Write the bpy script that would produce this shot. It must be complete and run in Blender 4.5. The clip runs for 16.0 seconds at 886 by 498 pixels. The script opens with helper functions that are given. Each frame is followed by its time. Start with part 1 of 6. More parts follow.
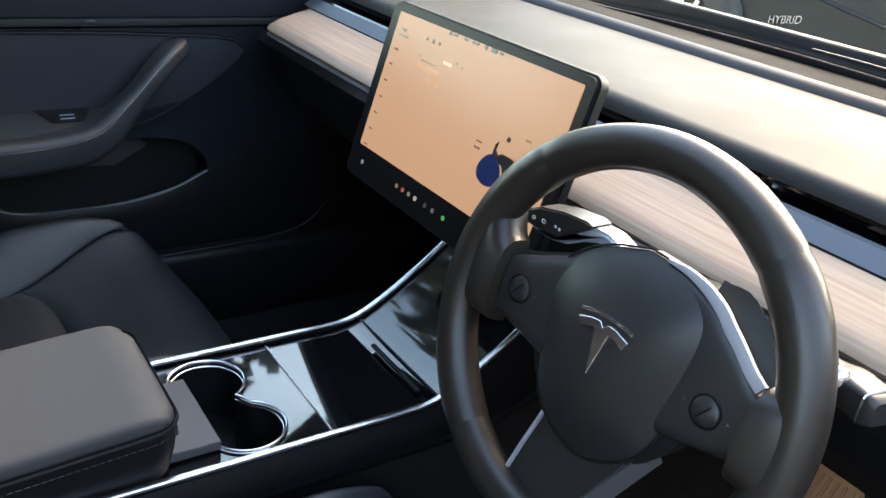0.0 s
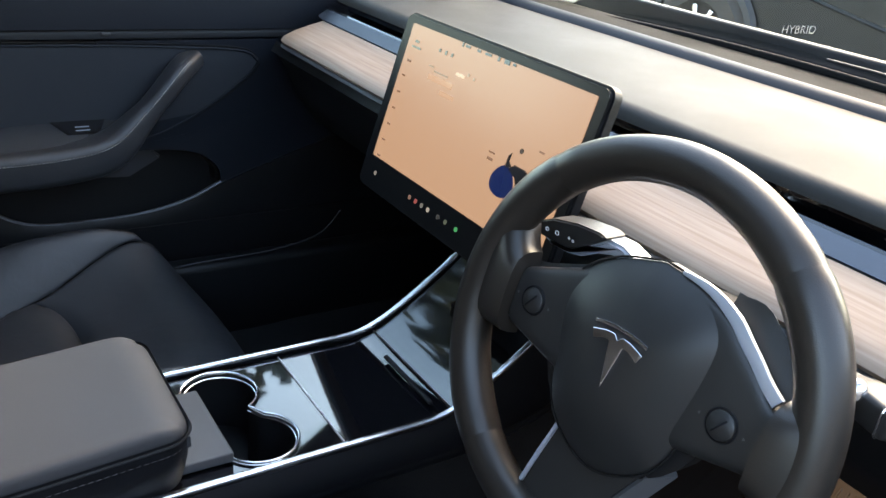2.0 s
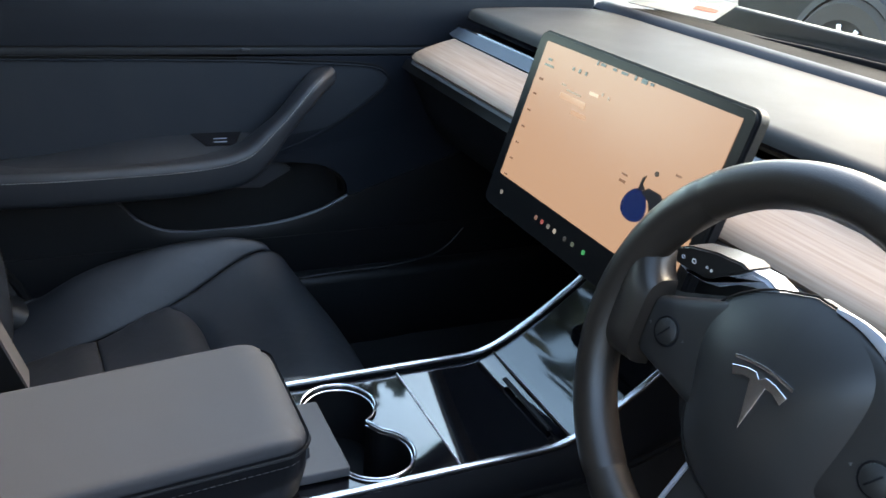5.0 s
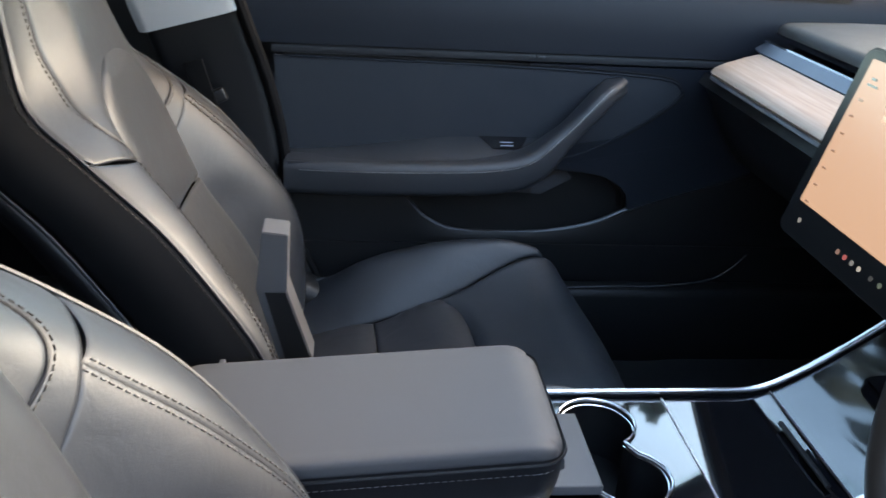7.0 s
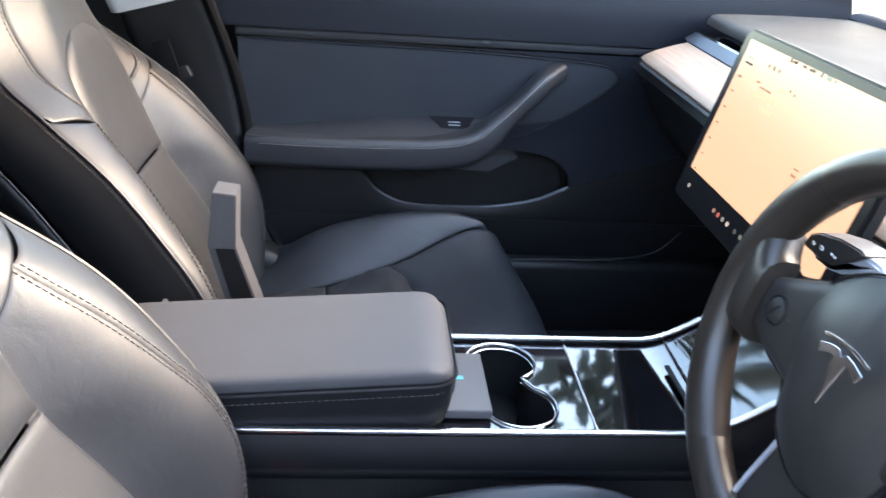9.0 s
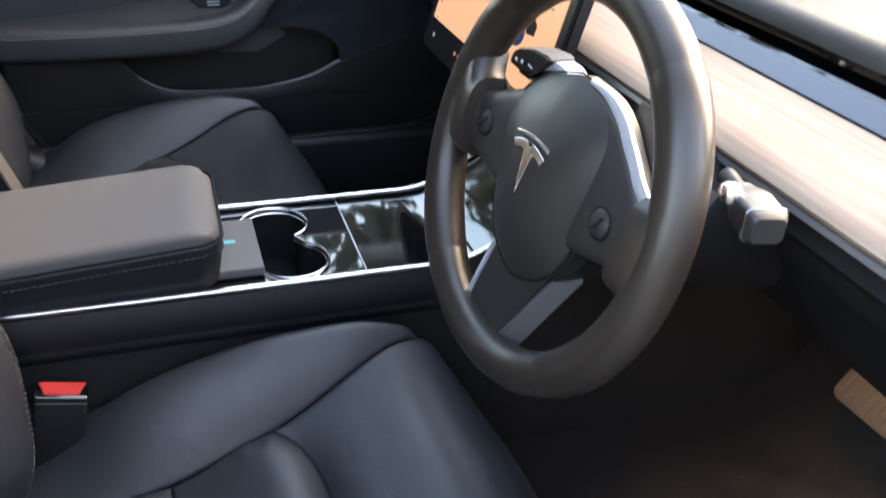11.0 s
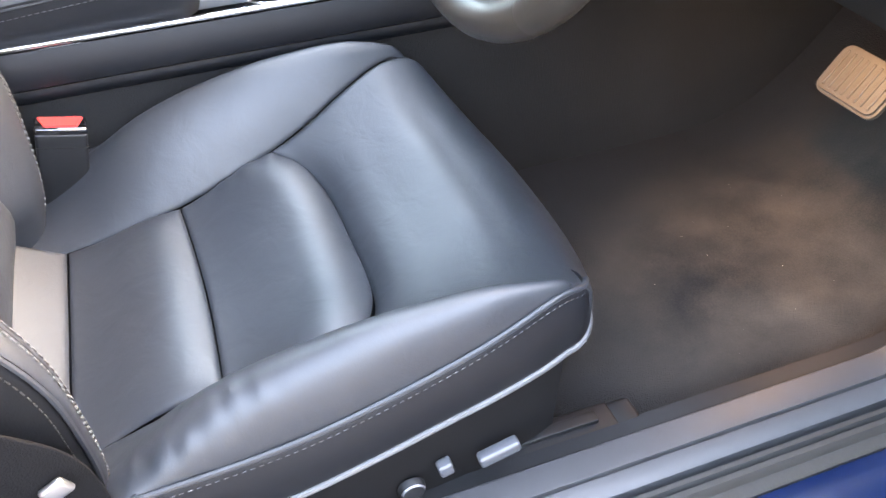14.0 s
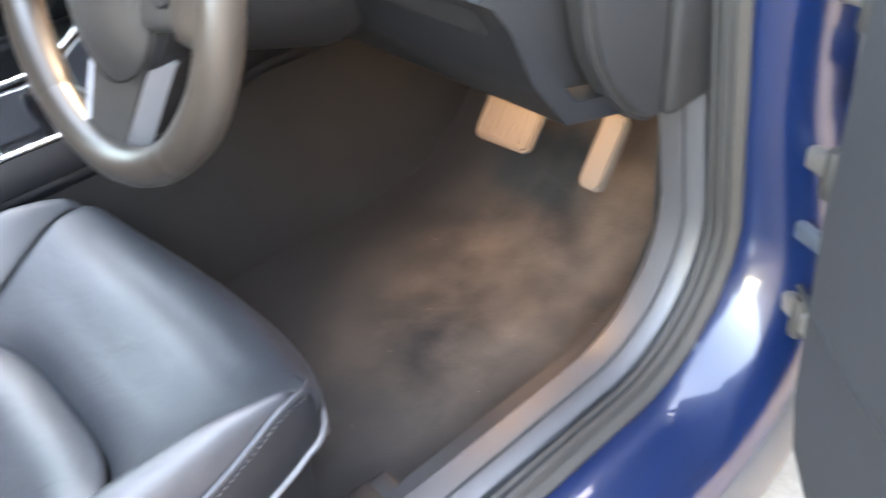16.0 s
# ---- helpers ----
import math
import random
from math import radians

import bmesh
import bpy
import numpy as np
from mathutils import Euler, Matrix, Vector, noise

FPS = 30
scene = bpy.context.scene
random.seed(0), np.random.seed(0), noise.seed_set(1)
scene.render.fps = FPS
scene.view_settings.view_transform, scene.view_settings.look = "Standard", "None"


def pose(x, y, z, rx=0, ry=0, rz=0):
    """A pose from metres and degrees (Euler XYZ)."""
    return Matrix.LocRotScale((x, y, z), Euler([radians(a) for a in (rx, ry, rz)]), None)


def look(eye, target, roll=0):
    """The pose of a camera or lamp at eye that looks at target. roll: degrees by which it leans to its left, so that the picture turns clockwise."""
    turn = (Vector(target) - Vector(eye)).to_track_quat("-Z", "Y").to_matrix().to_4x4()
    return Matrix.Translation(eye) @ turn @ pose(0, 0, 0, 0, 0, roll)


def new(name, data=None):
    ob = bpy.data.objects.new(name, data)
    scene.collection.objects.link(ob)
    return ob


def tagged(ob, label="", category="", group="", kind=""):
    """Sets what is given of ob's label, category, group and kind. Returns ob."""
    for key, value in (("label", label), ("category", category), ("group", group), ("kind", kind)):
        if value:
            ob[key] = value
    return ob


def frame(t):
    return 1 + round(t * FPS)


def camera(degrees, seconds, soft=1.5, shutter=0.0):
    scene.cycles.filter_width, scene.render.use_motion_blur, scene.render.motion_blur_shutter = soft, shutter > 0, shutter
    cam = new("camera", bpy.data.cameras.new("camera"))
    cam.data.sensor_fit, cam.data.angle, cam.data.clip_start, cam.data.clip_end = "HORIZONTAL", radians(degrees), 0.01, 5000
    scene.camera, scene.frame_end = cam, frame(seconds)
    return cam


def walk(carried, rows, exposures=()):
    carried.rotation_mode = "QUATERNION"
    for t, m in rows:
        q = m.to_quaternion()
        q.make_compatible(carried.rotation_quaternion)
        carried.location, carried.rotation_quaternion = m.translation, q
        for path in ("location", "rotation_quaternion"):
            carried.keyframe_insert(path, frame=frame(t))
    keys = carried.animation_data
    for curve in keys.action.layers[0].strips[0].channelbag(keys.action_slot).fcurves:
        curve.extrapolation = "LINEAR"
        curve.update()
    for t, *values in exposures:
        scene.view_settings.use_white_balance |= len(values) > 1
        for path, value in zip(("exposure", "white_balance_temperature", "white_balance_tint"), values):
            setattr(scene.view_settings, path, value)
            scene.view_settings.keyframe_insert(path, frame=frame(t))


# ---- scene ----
cam = camera(54.6, 16.0, 1.5, 0.4)
PATH = [
    (0, (0.751, -0.265, 1.195), (-0.72, 0.798, 0.354), 6.8),
    (0.5, (0.751, -0.266, 1.196), (-0.723, 0.797, 0.359), 6.7),
    (1, (0.749, -0.266, 1.194), (-0.73, 0.794, 0.365), 6.8),
    (1.5, (0.749, -0.265, 1.195), (-0.736, 0.792, 0.372), 6.7),
    (2, (0.749, -0.264, 1.195), (-0.748, 0.778, 0.373), 6.4),
    (2.5, (0.746, -0.264, 1.193), (-0.777, 0.745, 0.378), 6.0),
    (3, (0.742, -0.266, 1.193), (-0.803, 0.709, 0.379), 5.9),
    (5.5, (0.728, -0.263, 1.186), (-0.951, 0.468, 0.382), 5.2),
    (6, (0.722, -0.268, 1.182), (-1.005, 0.342, 0.379), 5.0),
    (6.5, (0.71, -0.268, 1.182), (-1.07, 0.134, 0.364), 3.9),
    (7, (0.719, -0.272, 1.181), (-1.088, -0.052, 0.354), 3.7),
    (7.5, (0.744, -0.259, 1.18), (-1.071, -0.148, 0.348), 4.5),
    (8, (0.78, -0.23, 1.18), (-1.041, -0.145, 0.356), 4.8),
    (10.5, (0.9225, -0.1125, 1.172), (-0.78, 0.421, 0.275), 3.7),
    (11, (0.93, -0.104, 1.15), (-0.705, 0.469, 0.152), 3.1),
    (11.5, (0.948, -0.103, 1.122), (-0.634, 0.449, 0.031), 1.8),
    (12, (0.963, -0.102, 1.098), (-0.563, 0.449, -0.072), 1.2),
    (12.5, (0.98, -0.107, 1.076), (-0.513, 0.437, -0.138), -0.0),
    (13, (1.002, -0.118, 1.056), (-0.461, 0.414, -0.2), -0.8),
    (13.5, (1.021, -0.125, 1.045), (-0.426, 0.403, -0.231), -1.1),
    (14, (1.03, -0.134, 1.036), (-0.405, 0.391, -0.255), -1.1),
    (14.5, (1.038, -0.138, 1.033), (-0.41, 0.383, -0.244), -1.8),
    (15, (1.041, -0.134, 1.062), (-0.396, 0.405, -0.22), -1.9),
    (15.5, (1.05, -0.099, 1.081), (-0.398, 0.556, -0.134), -6.9),
    (15.8, (1.0602, -0.086, 1.0841), (-0.279, 0.792, -0.114), -6.3),
    (16, (1.068, -0.082, 1.085), (-0.16, 0.941, -0.117), -5.2),
]
EXPOSURES = [(0.0, 3.63, 8150, 10), (3.0, 3.63, 7750, 9), (5.5, 3.67, 7450, 8), (6.5, 3.62, 7350, 8), (7.0, 3.97, 7350, 9), (7.5, 4.22, 7150, 10), (8.0, 4.62, 7400, 11), (10.5, 4.7, 8450, 16), (11.0, 4.3, 8950, 16), (12.0, 4.2, 8850, 14), (12.5, 4.45, 8750, 12), (13.0, 4.95, 8950, 13), (14.0, 6.3, 9450, 16), (15.0, 6.5, 9550, 15), (16.0, 6.55, 10250, 15)]
walk(cam, [(t, look(eye, target, roll)) for t, eye, target, roll in PATH], EXPOSURES)

# ---- light ----
SUN_EL, SUN_AZ = 34.0, 14.0          # degrees; azimuth from straight ahead (+y) towards -x
world = bpy.data.worlds.new("sky")
scene.world = world
world.use_nodes = True
sky = world.node_tree.nodes.new("ShaderNodeTexSky")
sky.sky_type = "NISHITA"
sky.sun_disc = False
sky.sun_elevation = radians(SUN_EL)
sky.sun_rotation = radians(-SUN_AZ)
sky.dust_density = 1.2
background = world.node_tree.nodes["Background"]
background.inputs["Strength"].default_value = 0.15
world.node_tree.links.new(sky.outputs[0], background.inputs[0])
sun = new("sun", bpy.data.lights.new("sun", "SUN"))
sun.data.energy, sun.data.angle, sun.data.color = 0.44, radians(40), (1.0, 0.76, 0.55)
sun.matrix_world = look((0, 0, 0), (math.sin(radians(SUN_AZ)) * math.cos(radians(SUN_EL)),
                                    -math.cos(radians(SUN_AZ)) * math.cos(radians(SUN_EL)), -math.sin(radians(SUN_EL))))

# ---- materials ----
def material(name, color, rough=0.5, metal=0.0, vary=0.15, grain=900.0, bump=0.08, stain=9.0, coat=0.0, spec=0.5, dark=None):
    """A surface with colour variation at two scales and a fine relief, in object coordinates (metres)."""
    m = bpy.data.materials.new(name)
    m.use_nodes = True
    nt = m.node_tree
    b = nt.nodes["Principled BSDF"]
    b.inputs["Roughness"].default_value = rough
    b.inputs["Metallic"].default_value = metal
    b.inputs["Coat Weight"].default_value = coat
    b.inputs["Coat Roughness"].default_value = 0.03
    b.inputs["Specular IOR Level"].default_value = spec
    tc = nt.nodes.new("ShaderNodeTexCoord")
    big, fine = nt.nodes.new("ShaderNodeTexNoise"), nt.nodes.new("ShaderNodeTexNoise")
    big.inputs["Scale"].default_value, big.inputs["Detail"].default_value = stain, 4.0
    fine.inputs["Scale"].default_value, fine.inputs["Detail"].default_value = grain, 2.0
    for n in (big, fine):
        nt.links.new(tc.outputs["Object"], n.inputs["Vector"])
    mix = nt.nodes.new("ShaderNodeMix")
    mix.data_type = "RGBA"
    lo = dark or tuple(c * (1 - vary) for c in color)
    mix.inputs["A"].default_value = (*lo, 1)
    mix.inputs["B"].default_value = (*(min(1, c * (1 + vary)) for c in color), 1)
    both = nt.nodes.new("ShaderNodeMath")
    both.operation = "MULTIPLY_ADD"
    both.inputs[1].default_value = 0.35
    nt.links.new(fine.outputs[0], both.inputs[0])
    half = nt.nodes.new("ShaderNodeMath")
    half.operation = "MULTIPLY"
    half.inputs[1].default_value = 0.65
    nt.links.new(big.outputs[0], half.inputs[0])
    nt.links.new(half.outputs[0], both.inputs[2])
    nt.links.new(both.outputs[0], mix.inputs["Factor"])
    nt.links.new(mix.outputs["Result"], b.inputs["Base Color"])
    if bump:
        bp = nt.nodes.new("ShaderNodeBump")
        bp.inputs["Strength"].default_value = bump
        bp.inputs["Distance"].default_value = 0.001
        nt.links.new(fine.outputs[0], bp.inputs["Height"])
        nt.links.new(bp.outputs[0], b.inputs["Normal"])
    rr = nt.nodes.new("ShaderNodeMapRange")
    rr.inputs["To Min"].default_value, rr.inputs["To Max"].default_value = max(0.0, rough * 0.85), min(1.0, rough * 1.15)
    nt.links.new(big.outputs[0], rr.inputs["Value"])
    nt.links.new(rr.outputs[0], b.inputs["Roughness"])
    return m


def wood_material(name):
    m = material(name, (0.40, 0.27, 0.17), 0.55, vary=0.12, grain=500, bump=0.05, spec=0.28)
    nt = m.node_tree
    b = nt.nodes["Principled BSDF"]
    tc = nt.nodes.new("ShaderNodeTexCoord")
    mp = nt.nodes.new("ShaderNodeMapping")
    mp.inputs["Scale"].default_value = (4, 120, 120)
    nz = nt.nodes.new("ShaderNodeTexNoise")
    nz.inputs["Scale"].default_value, nz.inputs["Detail"].default_value = 2.0, 6.0
    rp = nt.nodes.new("ShaderNodeValToRGB")
    rp.color_ramp.elements[0].position, rp.color_ramp.elements[0].color = 0.35, (0.25, 0.172, 0.122, 1)
    rp.color_ramp.elements[1].position, rp.color_ramp.elements[1].color = 0.68, (0.34, 0.250, 0.188, 1)
    nt.links.new(tc.outputs["Object"], mp.inputs[0])
    nt.links.new(mp.outputs[0], nz.inputs["Vector"])
    nt.links.new(nz.outputs[0], rp.inputs[0])
    nt.links.new(rp.outputs[0], b.inputs["Base Color"])
    return m


def carpet_material(name):
    """Black pile with brown dust trodden into it in patches, some light and shade painted in."""
    m = material(name, (0.0125, 0.0123, 0.0127), 0.95, grain=520, bump=1.0, stain=30, vary=0.4, spec=0.12)
    nt = m.node_tree
    b = nt.nodes["Principled BSDF"]
    old = b.inputs["Base Color"].links[0].from_socket
    tc = nt.nodes.new("ShaderNodeTexCoord")
    a, c = nt.nodes.new("ShaderNodeTexNoise"), nt.nodes.new("ShaderNodeTexNoise")
    a.inputs["Scale"].default_value, a.inputs["Detail"].default_value, a.inputs["Distortion"].default_value = 6.5, 6.0, 0.2
    c.inputs["Scale"].default_value, c.inputs["Detail"].default_value = 420.0, 3.0
    mul = nt.nodes.new("ShaderNodeMath")
    mul.operation = "MULTIPLY"
    mul.inputs[1].default_value = 0.85
    add = nt.nodes.new("ShaderNodeMath")
    add.operation = "MULTIPLY_ADD"
    add.inputs[1].default_value = 0.18
    nt.links.new(c.outputs[0], add.inputs[0])
    nt.links.new(mul.outputs[0], add.inputs[2])
    ramp = nt.nodes.new("ShaderNodeValToRGB")
    ramp.color_ramp.elements[0].position, ramp.color_ramp.elements[1].position = 0.34, 0.72
    mix = nt.nodes.new("ShaderNodeMix")
    mix.data_type = "RGBA"
    mix.inputs["B"].default_value = (0.082, 0.064, 0.050, 1)
    for n in (a, c):
        nt.links.new(tc.outputs["Object"], n.inputs["Vector"])
    nt.links.new(a.outputs[0], mul.inputs[0])
    nt.links.new(add.outputs[0], ramp.inputs[0])
    # heel and toe-slope dust; the mask also paints pedal light and tunnel shade
    off, flat, dist = (nt.nodes.new("ShaderNodeVectorMath") for _ in range(3))
    near, both, streak, gain, mapped = (nt.nodes.new("ShaderNode" + k) for k in ("MapRange", "Math", "TexNoise", "MapRange", "Mapping"))
    off.operation, flat.operation, dist.operation, both.operation = "SUBTRACT", "MULTIPLY", "LENGTH", "MULTIPLY"
    off.inputs[1].default_value, flat.inputs[1].default_value = (0.42, 0.60, 0.0), (4.3, 2.5, 0.0)
    near.inputs["From Min"].default_value, near.inputs["From Max"].default_value = 0.15, 1.2
    near.inputs["To Min"].default_value, near.inputs["To Max"].default_value = 1.0, 0.0
    near.interpolation_type = "SMOOTHSTEP"
    # the pile lies in brushed streaks
    mapped.inputs["Scale"].default_value, mapped.inputs["Rotation"].default_value = (22, 12, 20), (0, 0, 0.9)
    streak.inputs["Scale"].default_value, streak.inputs["Detail"].default_value = 1.0, 5.0
    gain.inputs["To Min"].default_value, gain.inputs["To Max"].default_value = 0.5, 1.5
    brushed = nt.nodes.new("ShaderNodeMath")
    brushed.operation = "MULTIPLY"
    nt.links.new(tc.outputs["Object"], mapped.inputs[0])
    nt.links.new(mapped.outputs[0], streak.inputs["Vector"])
    nt.links.new(streak.outputs[0], gain.inputs["Value"])
    nt.links.new(tc.outputs["Object"], off.inputs[0])
    nt.links.new(off.outputs[0], flat.inputs[0])
    nt.links.new(flat.outputs[0], dist.inputs[0])
    nt.links.new(dist.outputs["Value"], near.inputs["Value"])
    nt.links.new(near.outputs[0], brushed.inputs[0])
    nt.links.new(gain.outputs[0], brushed.inputs[1])
    nt.links.new(ramp.outputs[0], both.inputs[0])
    nt.links.new(brushed.outputs[0], both.inputs[1])
    nt.links.new(both.outputs[0], mix.inputs["Factor"])
    nt.links.new(old, mix.inputs["A"])
    nt.links.new(mix.outputs["Result"], b.inputs["Base Color"])
    return m


def glass_material(name, tint=(0.9, 0.95, 0.93)):
    """Thin pane: clear or tinted straight through, with a reflection that follows Fresnel."""
    m = bpy.data.materials.new(name)
    m.use_nodes = True
    nt = m.node_tree
    nt.nodes.remove(nt.nodes["Principled BSDF"])
    tr, gl, fr, mx = (nt.nodes.new("ShaderNode" + k) for k in ("BsdfTransparent", "BsdfGlossy", "Fresnel", "MixShader"))
    tr.inputs[0].default_value = (*tint, 1)
    gl.inputs["Roughness"].default_value = 0.02
    fr.inputs[0].default_value = 1.45
    nt.links.new(fr.outputs[0], mx.inputs[0])
    nt.links.new(tr.outputs[0], mx.inputs[1])
    nt.links.new(gl.outputs[0], mx.inputs[2])
    nt.links.new(mx.outputs[0], nt.nodes["Material Output"].inputs[0])
    return m


def glow_material(name, color, strength, gloss=0.1):
    """A lit display behind a glass face."""
    m = bpy.data.materials.new(name)
    m.use_nodes = True
    b = m.node_tree.nodes["Principled BSDF"]
    b.inputs["Base Color"].default_value = (0.02, 0.02, 0.02, 1)
    b.inputs["Roughness"].default_value = gloss
    b.inputs["Emission Color"].default_value = (*color, 1)
    b.inputs["Emission Strength"].default_value = strength
    return m


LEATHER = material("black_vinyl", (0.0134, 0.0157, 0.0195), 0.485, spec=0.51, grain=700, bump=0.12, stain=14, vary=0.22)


def soften(m, scale, height):
    """Adds a slow, shallow unevenness under the fine grain."""
    nt = m.node_tree
    b = nt.nodes["Principled BSDF"]
    fine = b.inputs["Normal"].links[0].from_node
    tc, nz, bp = nt.nodes.new("ShaderNodeTexCoord"), nt.nodes.new("ShaderNodeTexNoise"), nt.nodes.new("ShaderNodeBump")
    nz.inputs["Scale"].default_value, nz.inputs["Detail"].default_value, nz.inputs["Distortion"].default_value = scale, 5.0, 0.6
    bp.inputs["Strength"].default_value, bp.inputs["Distance"].default_value = 1.0, height
    nt.links.new(tc.outputs["Object"], nz.inputs["Vector"])
    nt.links.new(nz.outputs[0], bp.inputs["Height"])
    nt.links.new(bp.outputs[0], fine.inputs["Normal"])


soften(LEATHER, 26.0, 0.0010)
# darkened copy of the black vinyl; shade on side faces is in its colour
LEATHER_SIDE = material("black_vinyl_darkened", (0.0047, 0.0053, 0.0070), 0.5, spec=0.24, grain=700, bump=0.10)
THREAD = material("grey_thread", (0.095, 0.095, 0.095), 0.7, grain=2000, bump=0.0)
STITCH_DARK = material("dark_thread", (0.018, 0.016, 0.014), 0.8, grain=2000, bump=0.0)
WHITE_THREAD = material("pale_thread", (0.30, 0.30, 0.30), 0.7, grain=2000, bump=0.0)
TAUPE_THREAD = material("taupe_thread", (0.085, 0.082, 0.078), 0.7, grain=2000, bump=0.0)
PIPING = material("pale_piping", (0.07, 0.072, 0.077), 0.4, grain=600, bump=0.0)
RIM = material("worn_black_leather", (0.020, 0.016, 0.013), 0.34, grain=1100, bump=0.14, stain=22, vary=0.25)
HUB = material("soft_black_plastic", (0.0165, 0.0160, 0.0155), 0.45, spec=0.55, grain=1500, bump=0.10)
PLASTIC = material("black_plastic", (0.006, 0.0063, 0.0072), 0.5, grain=1400, bump=0.12, spec=0.3)
DARK_PLASTIC = material("matt_black_plastic", (0.004, 0.004, 0.0045), 0.75, grain=900, bump=0.15, spec=0.14)
GREY_PLASTIC = material("grey_plastic", (0.035, 0.036, 0.041), 0.5, grain=1200, bump=0.10)
POCKET_LIP = material("satin_grey_plastic", (0.055, 0.058, 0.066), 0.32, grain=1200, bump=0.04, spec=0.6)
DASH_GREY = material("dull_grey_plastic", (0.0095, 0.0093, 0.0095), 0.6, grain=1200, bump=0.10, spec=0.3)
DOOR_SKIN = material("soft_door_skin", (0.0059, 0.0081, 0.0124), 0.48, spec=0.17, grain=900, bump=0.12)
SUEDE = material("dark_suede", (0.0088, 0.0121, 0.0175), 0.85, grain=1800, bump=0.2, vary=0.25)
PAD = material("dash_skin", (0.022, 0.0214, 0.0205), 0.6, grain=900, bump=0.12, spec=0.22)
GLOSS = material("piano_black", (0.004, 0.004, 0.005), 0.04, grain=60, bump=0.0, coat=1.0)
CHROME = material("satin_chrome", (0.72, 0.73, 0.75), 0.22, metal=1.0, vary=0.05, grain=800, bump=0.02)
SILVER = material("silver_paint", (0.42, 0.45, 0.50), 0.35, metal=0.4, vary=0.06, bump=0.03)
CARPET = carpet_material("dusty_carpet")
BLUE = material("blue_paint", (0.0004, 0.0062, 0.028), 0.3, metal=0.0, vary=0.08, grain=3000, bump=0.0, coat=0.55, spec=0.25)
SEAL = material("rubber_seal", (0.017, 0.0165, 0.016), 0.65, grain=500, bump=0.1)
RED = material("red_plastic", (0.36, 0.030, 0.028), 0.35, grain=400, bump=0.0)
PEDAL = material("pedal_rubber", (0.052, 0.043, 0.035), 0.6, grain=600, bump=0.2)
CONCRETE = material("pale_concrete", (0.10, 0.095, 0.088), 0.9, grain=150, bump=0.5, stain=40, vary=0.6)
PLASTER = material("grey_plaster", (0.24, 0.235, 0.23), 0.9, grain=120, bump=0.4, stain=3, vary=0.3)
HEADLINER = material("light_headliner", (0.35, 0.35, 0.35), 0.9, grain=1500, bump=0.1)
BOXCARD = material("grey_card", (0.055, 0.055, 0.058), 0.6, grain=500, bump=0.03)
METAL = material("plain_steel", (0.45, 0.45, 0.46), 0.35, metal=1.0, vary=0.1)
GREY_PAINT = material("grey_car_paint", (0.016, 0.019, 0.020), 0.35, metal=0.0, vary=0.05, bump=0.0, coat=0.15, spec=0.3)
TYRE = material("tyre_rubber", (0.060, 0.052, 0.045), 0.8, grain=300, bump=0.2)
DEMISTER = material("dull_brown_plastic", (0.014, 0.0125, 0.0115), 0.85, grain=1200, bump=0.1, spec=0.06)
LIP = material("dark_satin_metal", (0.05, 0.062, 0.08), 0.36, metal=0.35, vary=0.06, bump=0.02)
TUNNEL = material("black_felt", (0.0125, 0.0120, 0.0120), 0.95, grain=520, bump=0.8, stain=12, vary=0.5, spec=0.08)
SCREEN_GLASS = material("screen_border", (0.004, 0.004, 0.0045), 0.3, grain=60, bump=0.0, spec=0.2)
FACET = material("satin_facet", (0.20, 0.20, 0.21), 0.36, metal=0.6, vary=0.06, bump=0.02)
DOOR_GREY = material("blue_grey_door_trim", (0.0125, 0.0138, 0.0165), 0.6, grain=1200, bump=0.12, spec=0.3)
BELT = material("belt_weave", (0.0045, 0.0045, 0.005), 0.8, grain=700, bump=0.9, spec=0.08)
# armrest vinyl, lightened: the light on the lid's top is in the colour
ARM_SKIN = material("lit_top_soft_vinyl", (0.043, 0.0440, 0.0475), 0.6, grain=800, bump=0.15, vary=0.12, spec=0.4)
TEAL = material("teal_print", (0.05, 0.30, 0.34), 0.6, bump=0.0)
DUSTY = material("dusty_flange", (0.020, 0.0165, 0.014), 0.85, grain=300, bump=0.3, stain=35, vary=0.4)
HINGE = material("primed_hinge", (0.075, 0.070, 0.064), 0.5, grain=400, bump=0.1, stain=40, vary=0.3)
SILL = material("sill_plastic", (0.034, 0.035, 0.038), 0.48, grain=1000, bump=0.12, stain=30, vary=0.3)
PAPER = material("cream_paper", (0.42, 0.36, 0.27), 0.8, grain=400, bump=0.02)
ORANGE = material("orange_print", (0.65, 0.12, 0.04), 0.7, bump=0.0)
WHITE = material("white_print", (0.75, 0.75, 0.75), 0.6, bump=0.0)
BARK = material("bark", (0.09, 0.065, 0.045), 0.9, grain=60, bump=0.6, stain=5, vary=0.4)
LEAF = material("leaves", (0.026, 0.034, 0.018), 0.6, grain=20, bump=0.0, stain=3, vary=0.5)
WOOD = wood_material("open_pore_wood")
GLASS = glass_material("clear_glass")
TINTED = glass_material("tinted_glass", (0.25, 0.27, 0.28))
ROOF_GLASS = glass_material("roof_glass", (0.07, 0.078, 0.088))
SCREEN = glow_material("lit_screen", (0.74, 0.46, 0.31), 0.061, 0.3)


# ---- mesh helpers ----
def shade(bm, angle=40):
    for f in bm.faces:
        f.smooth = True
    for e in bm.edges:
        if len(e.link_faces) == 2 and e.calc_face_angle(0) > radians(angle):
            e.smooth = False


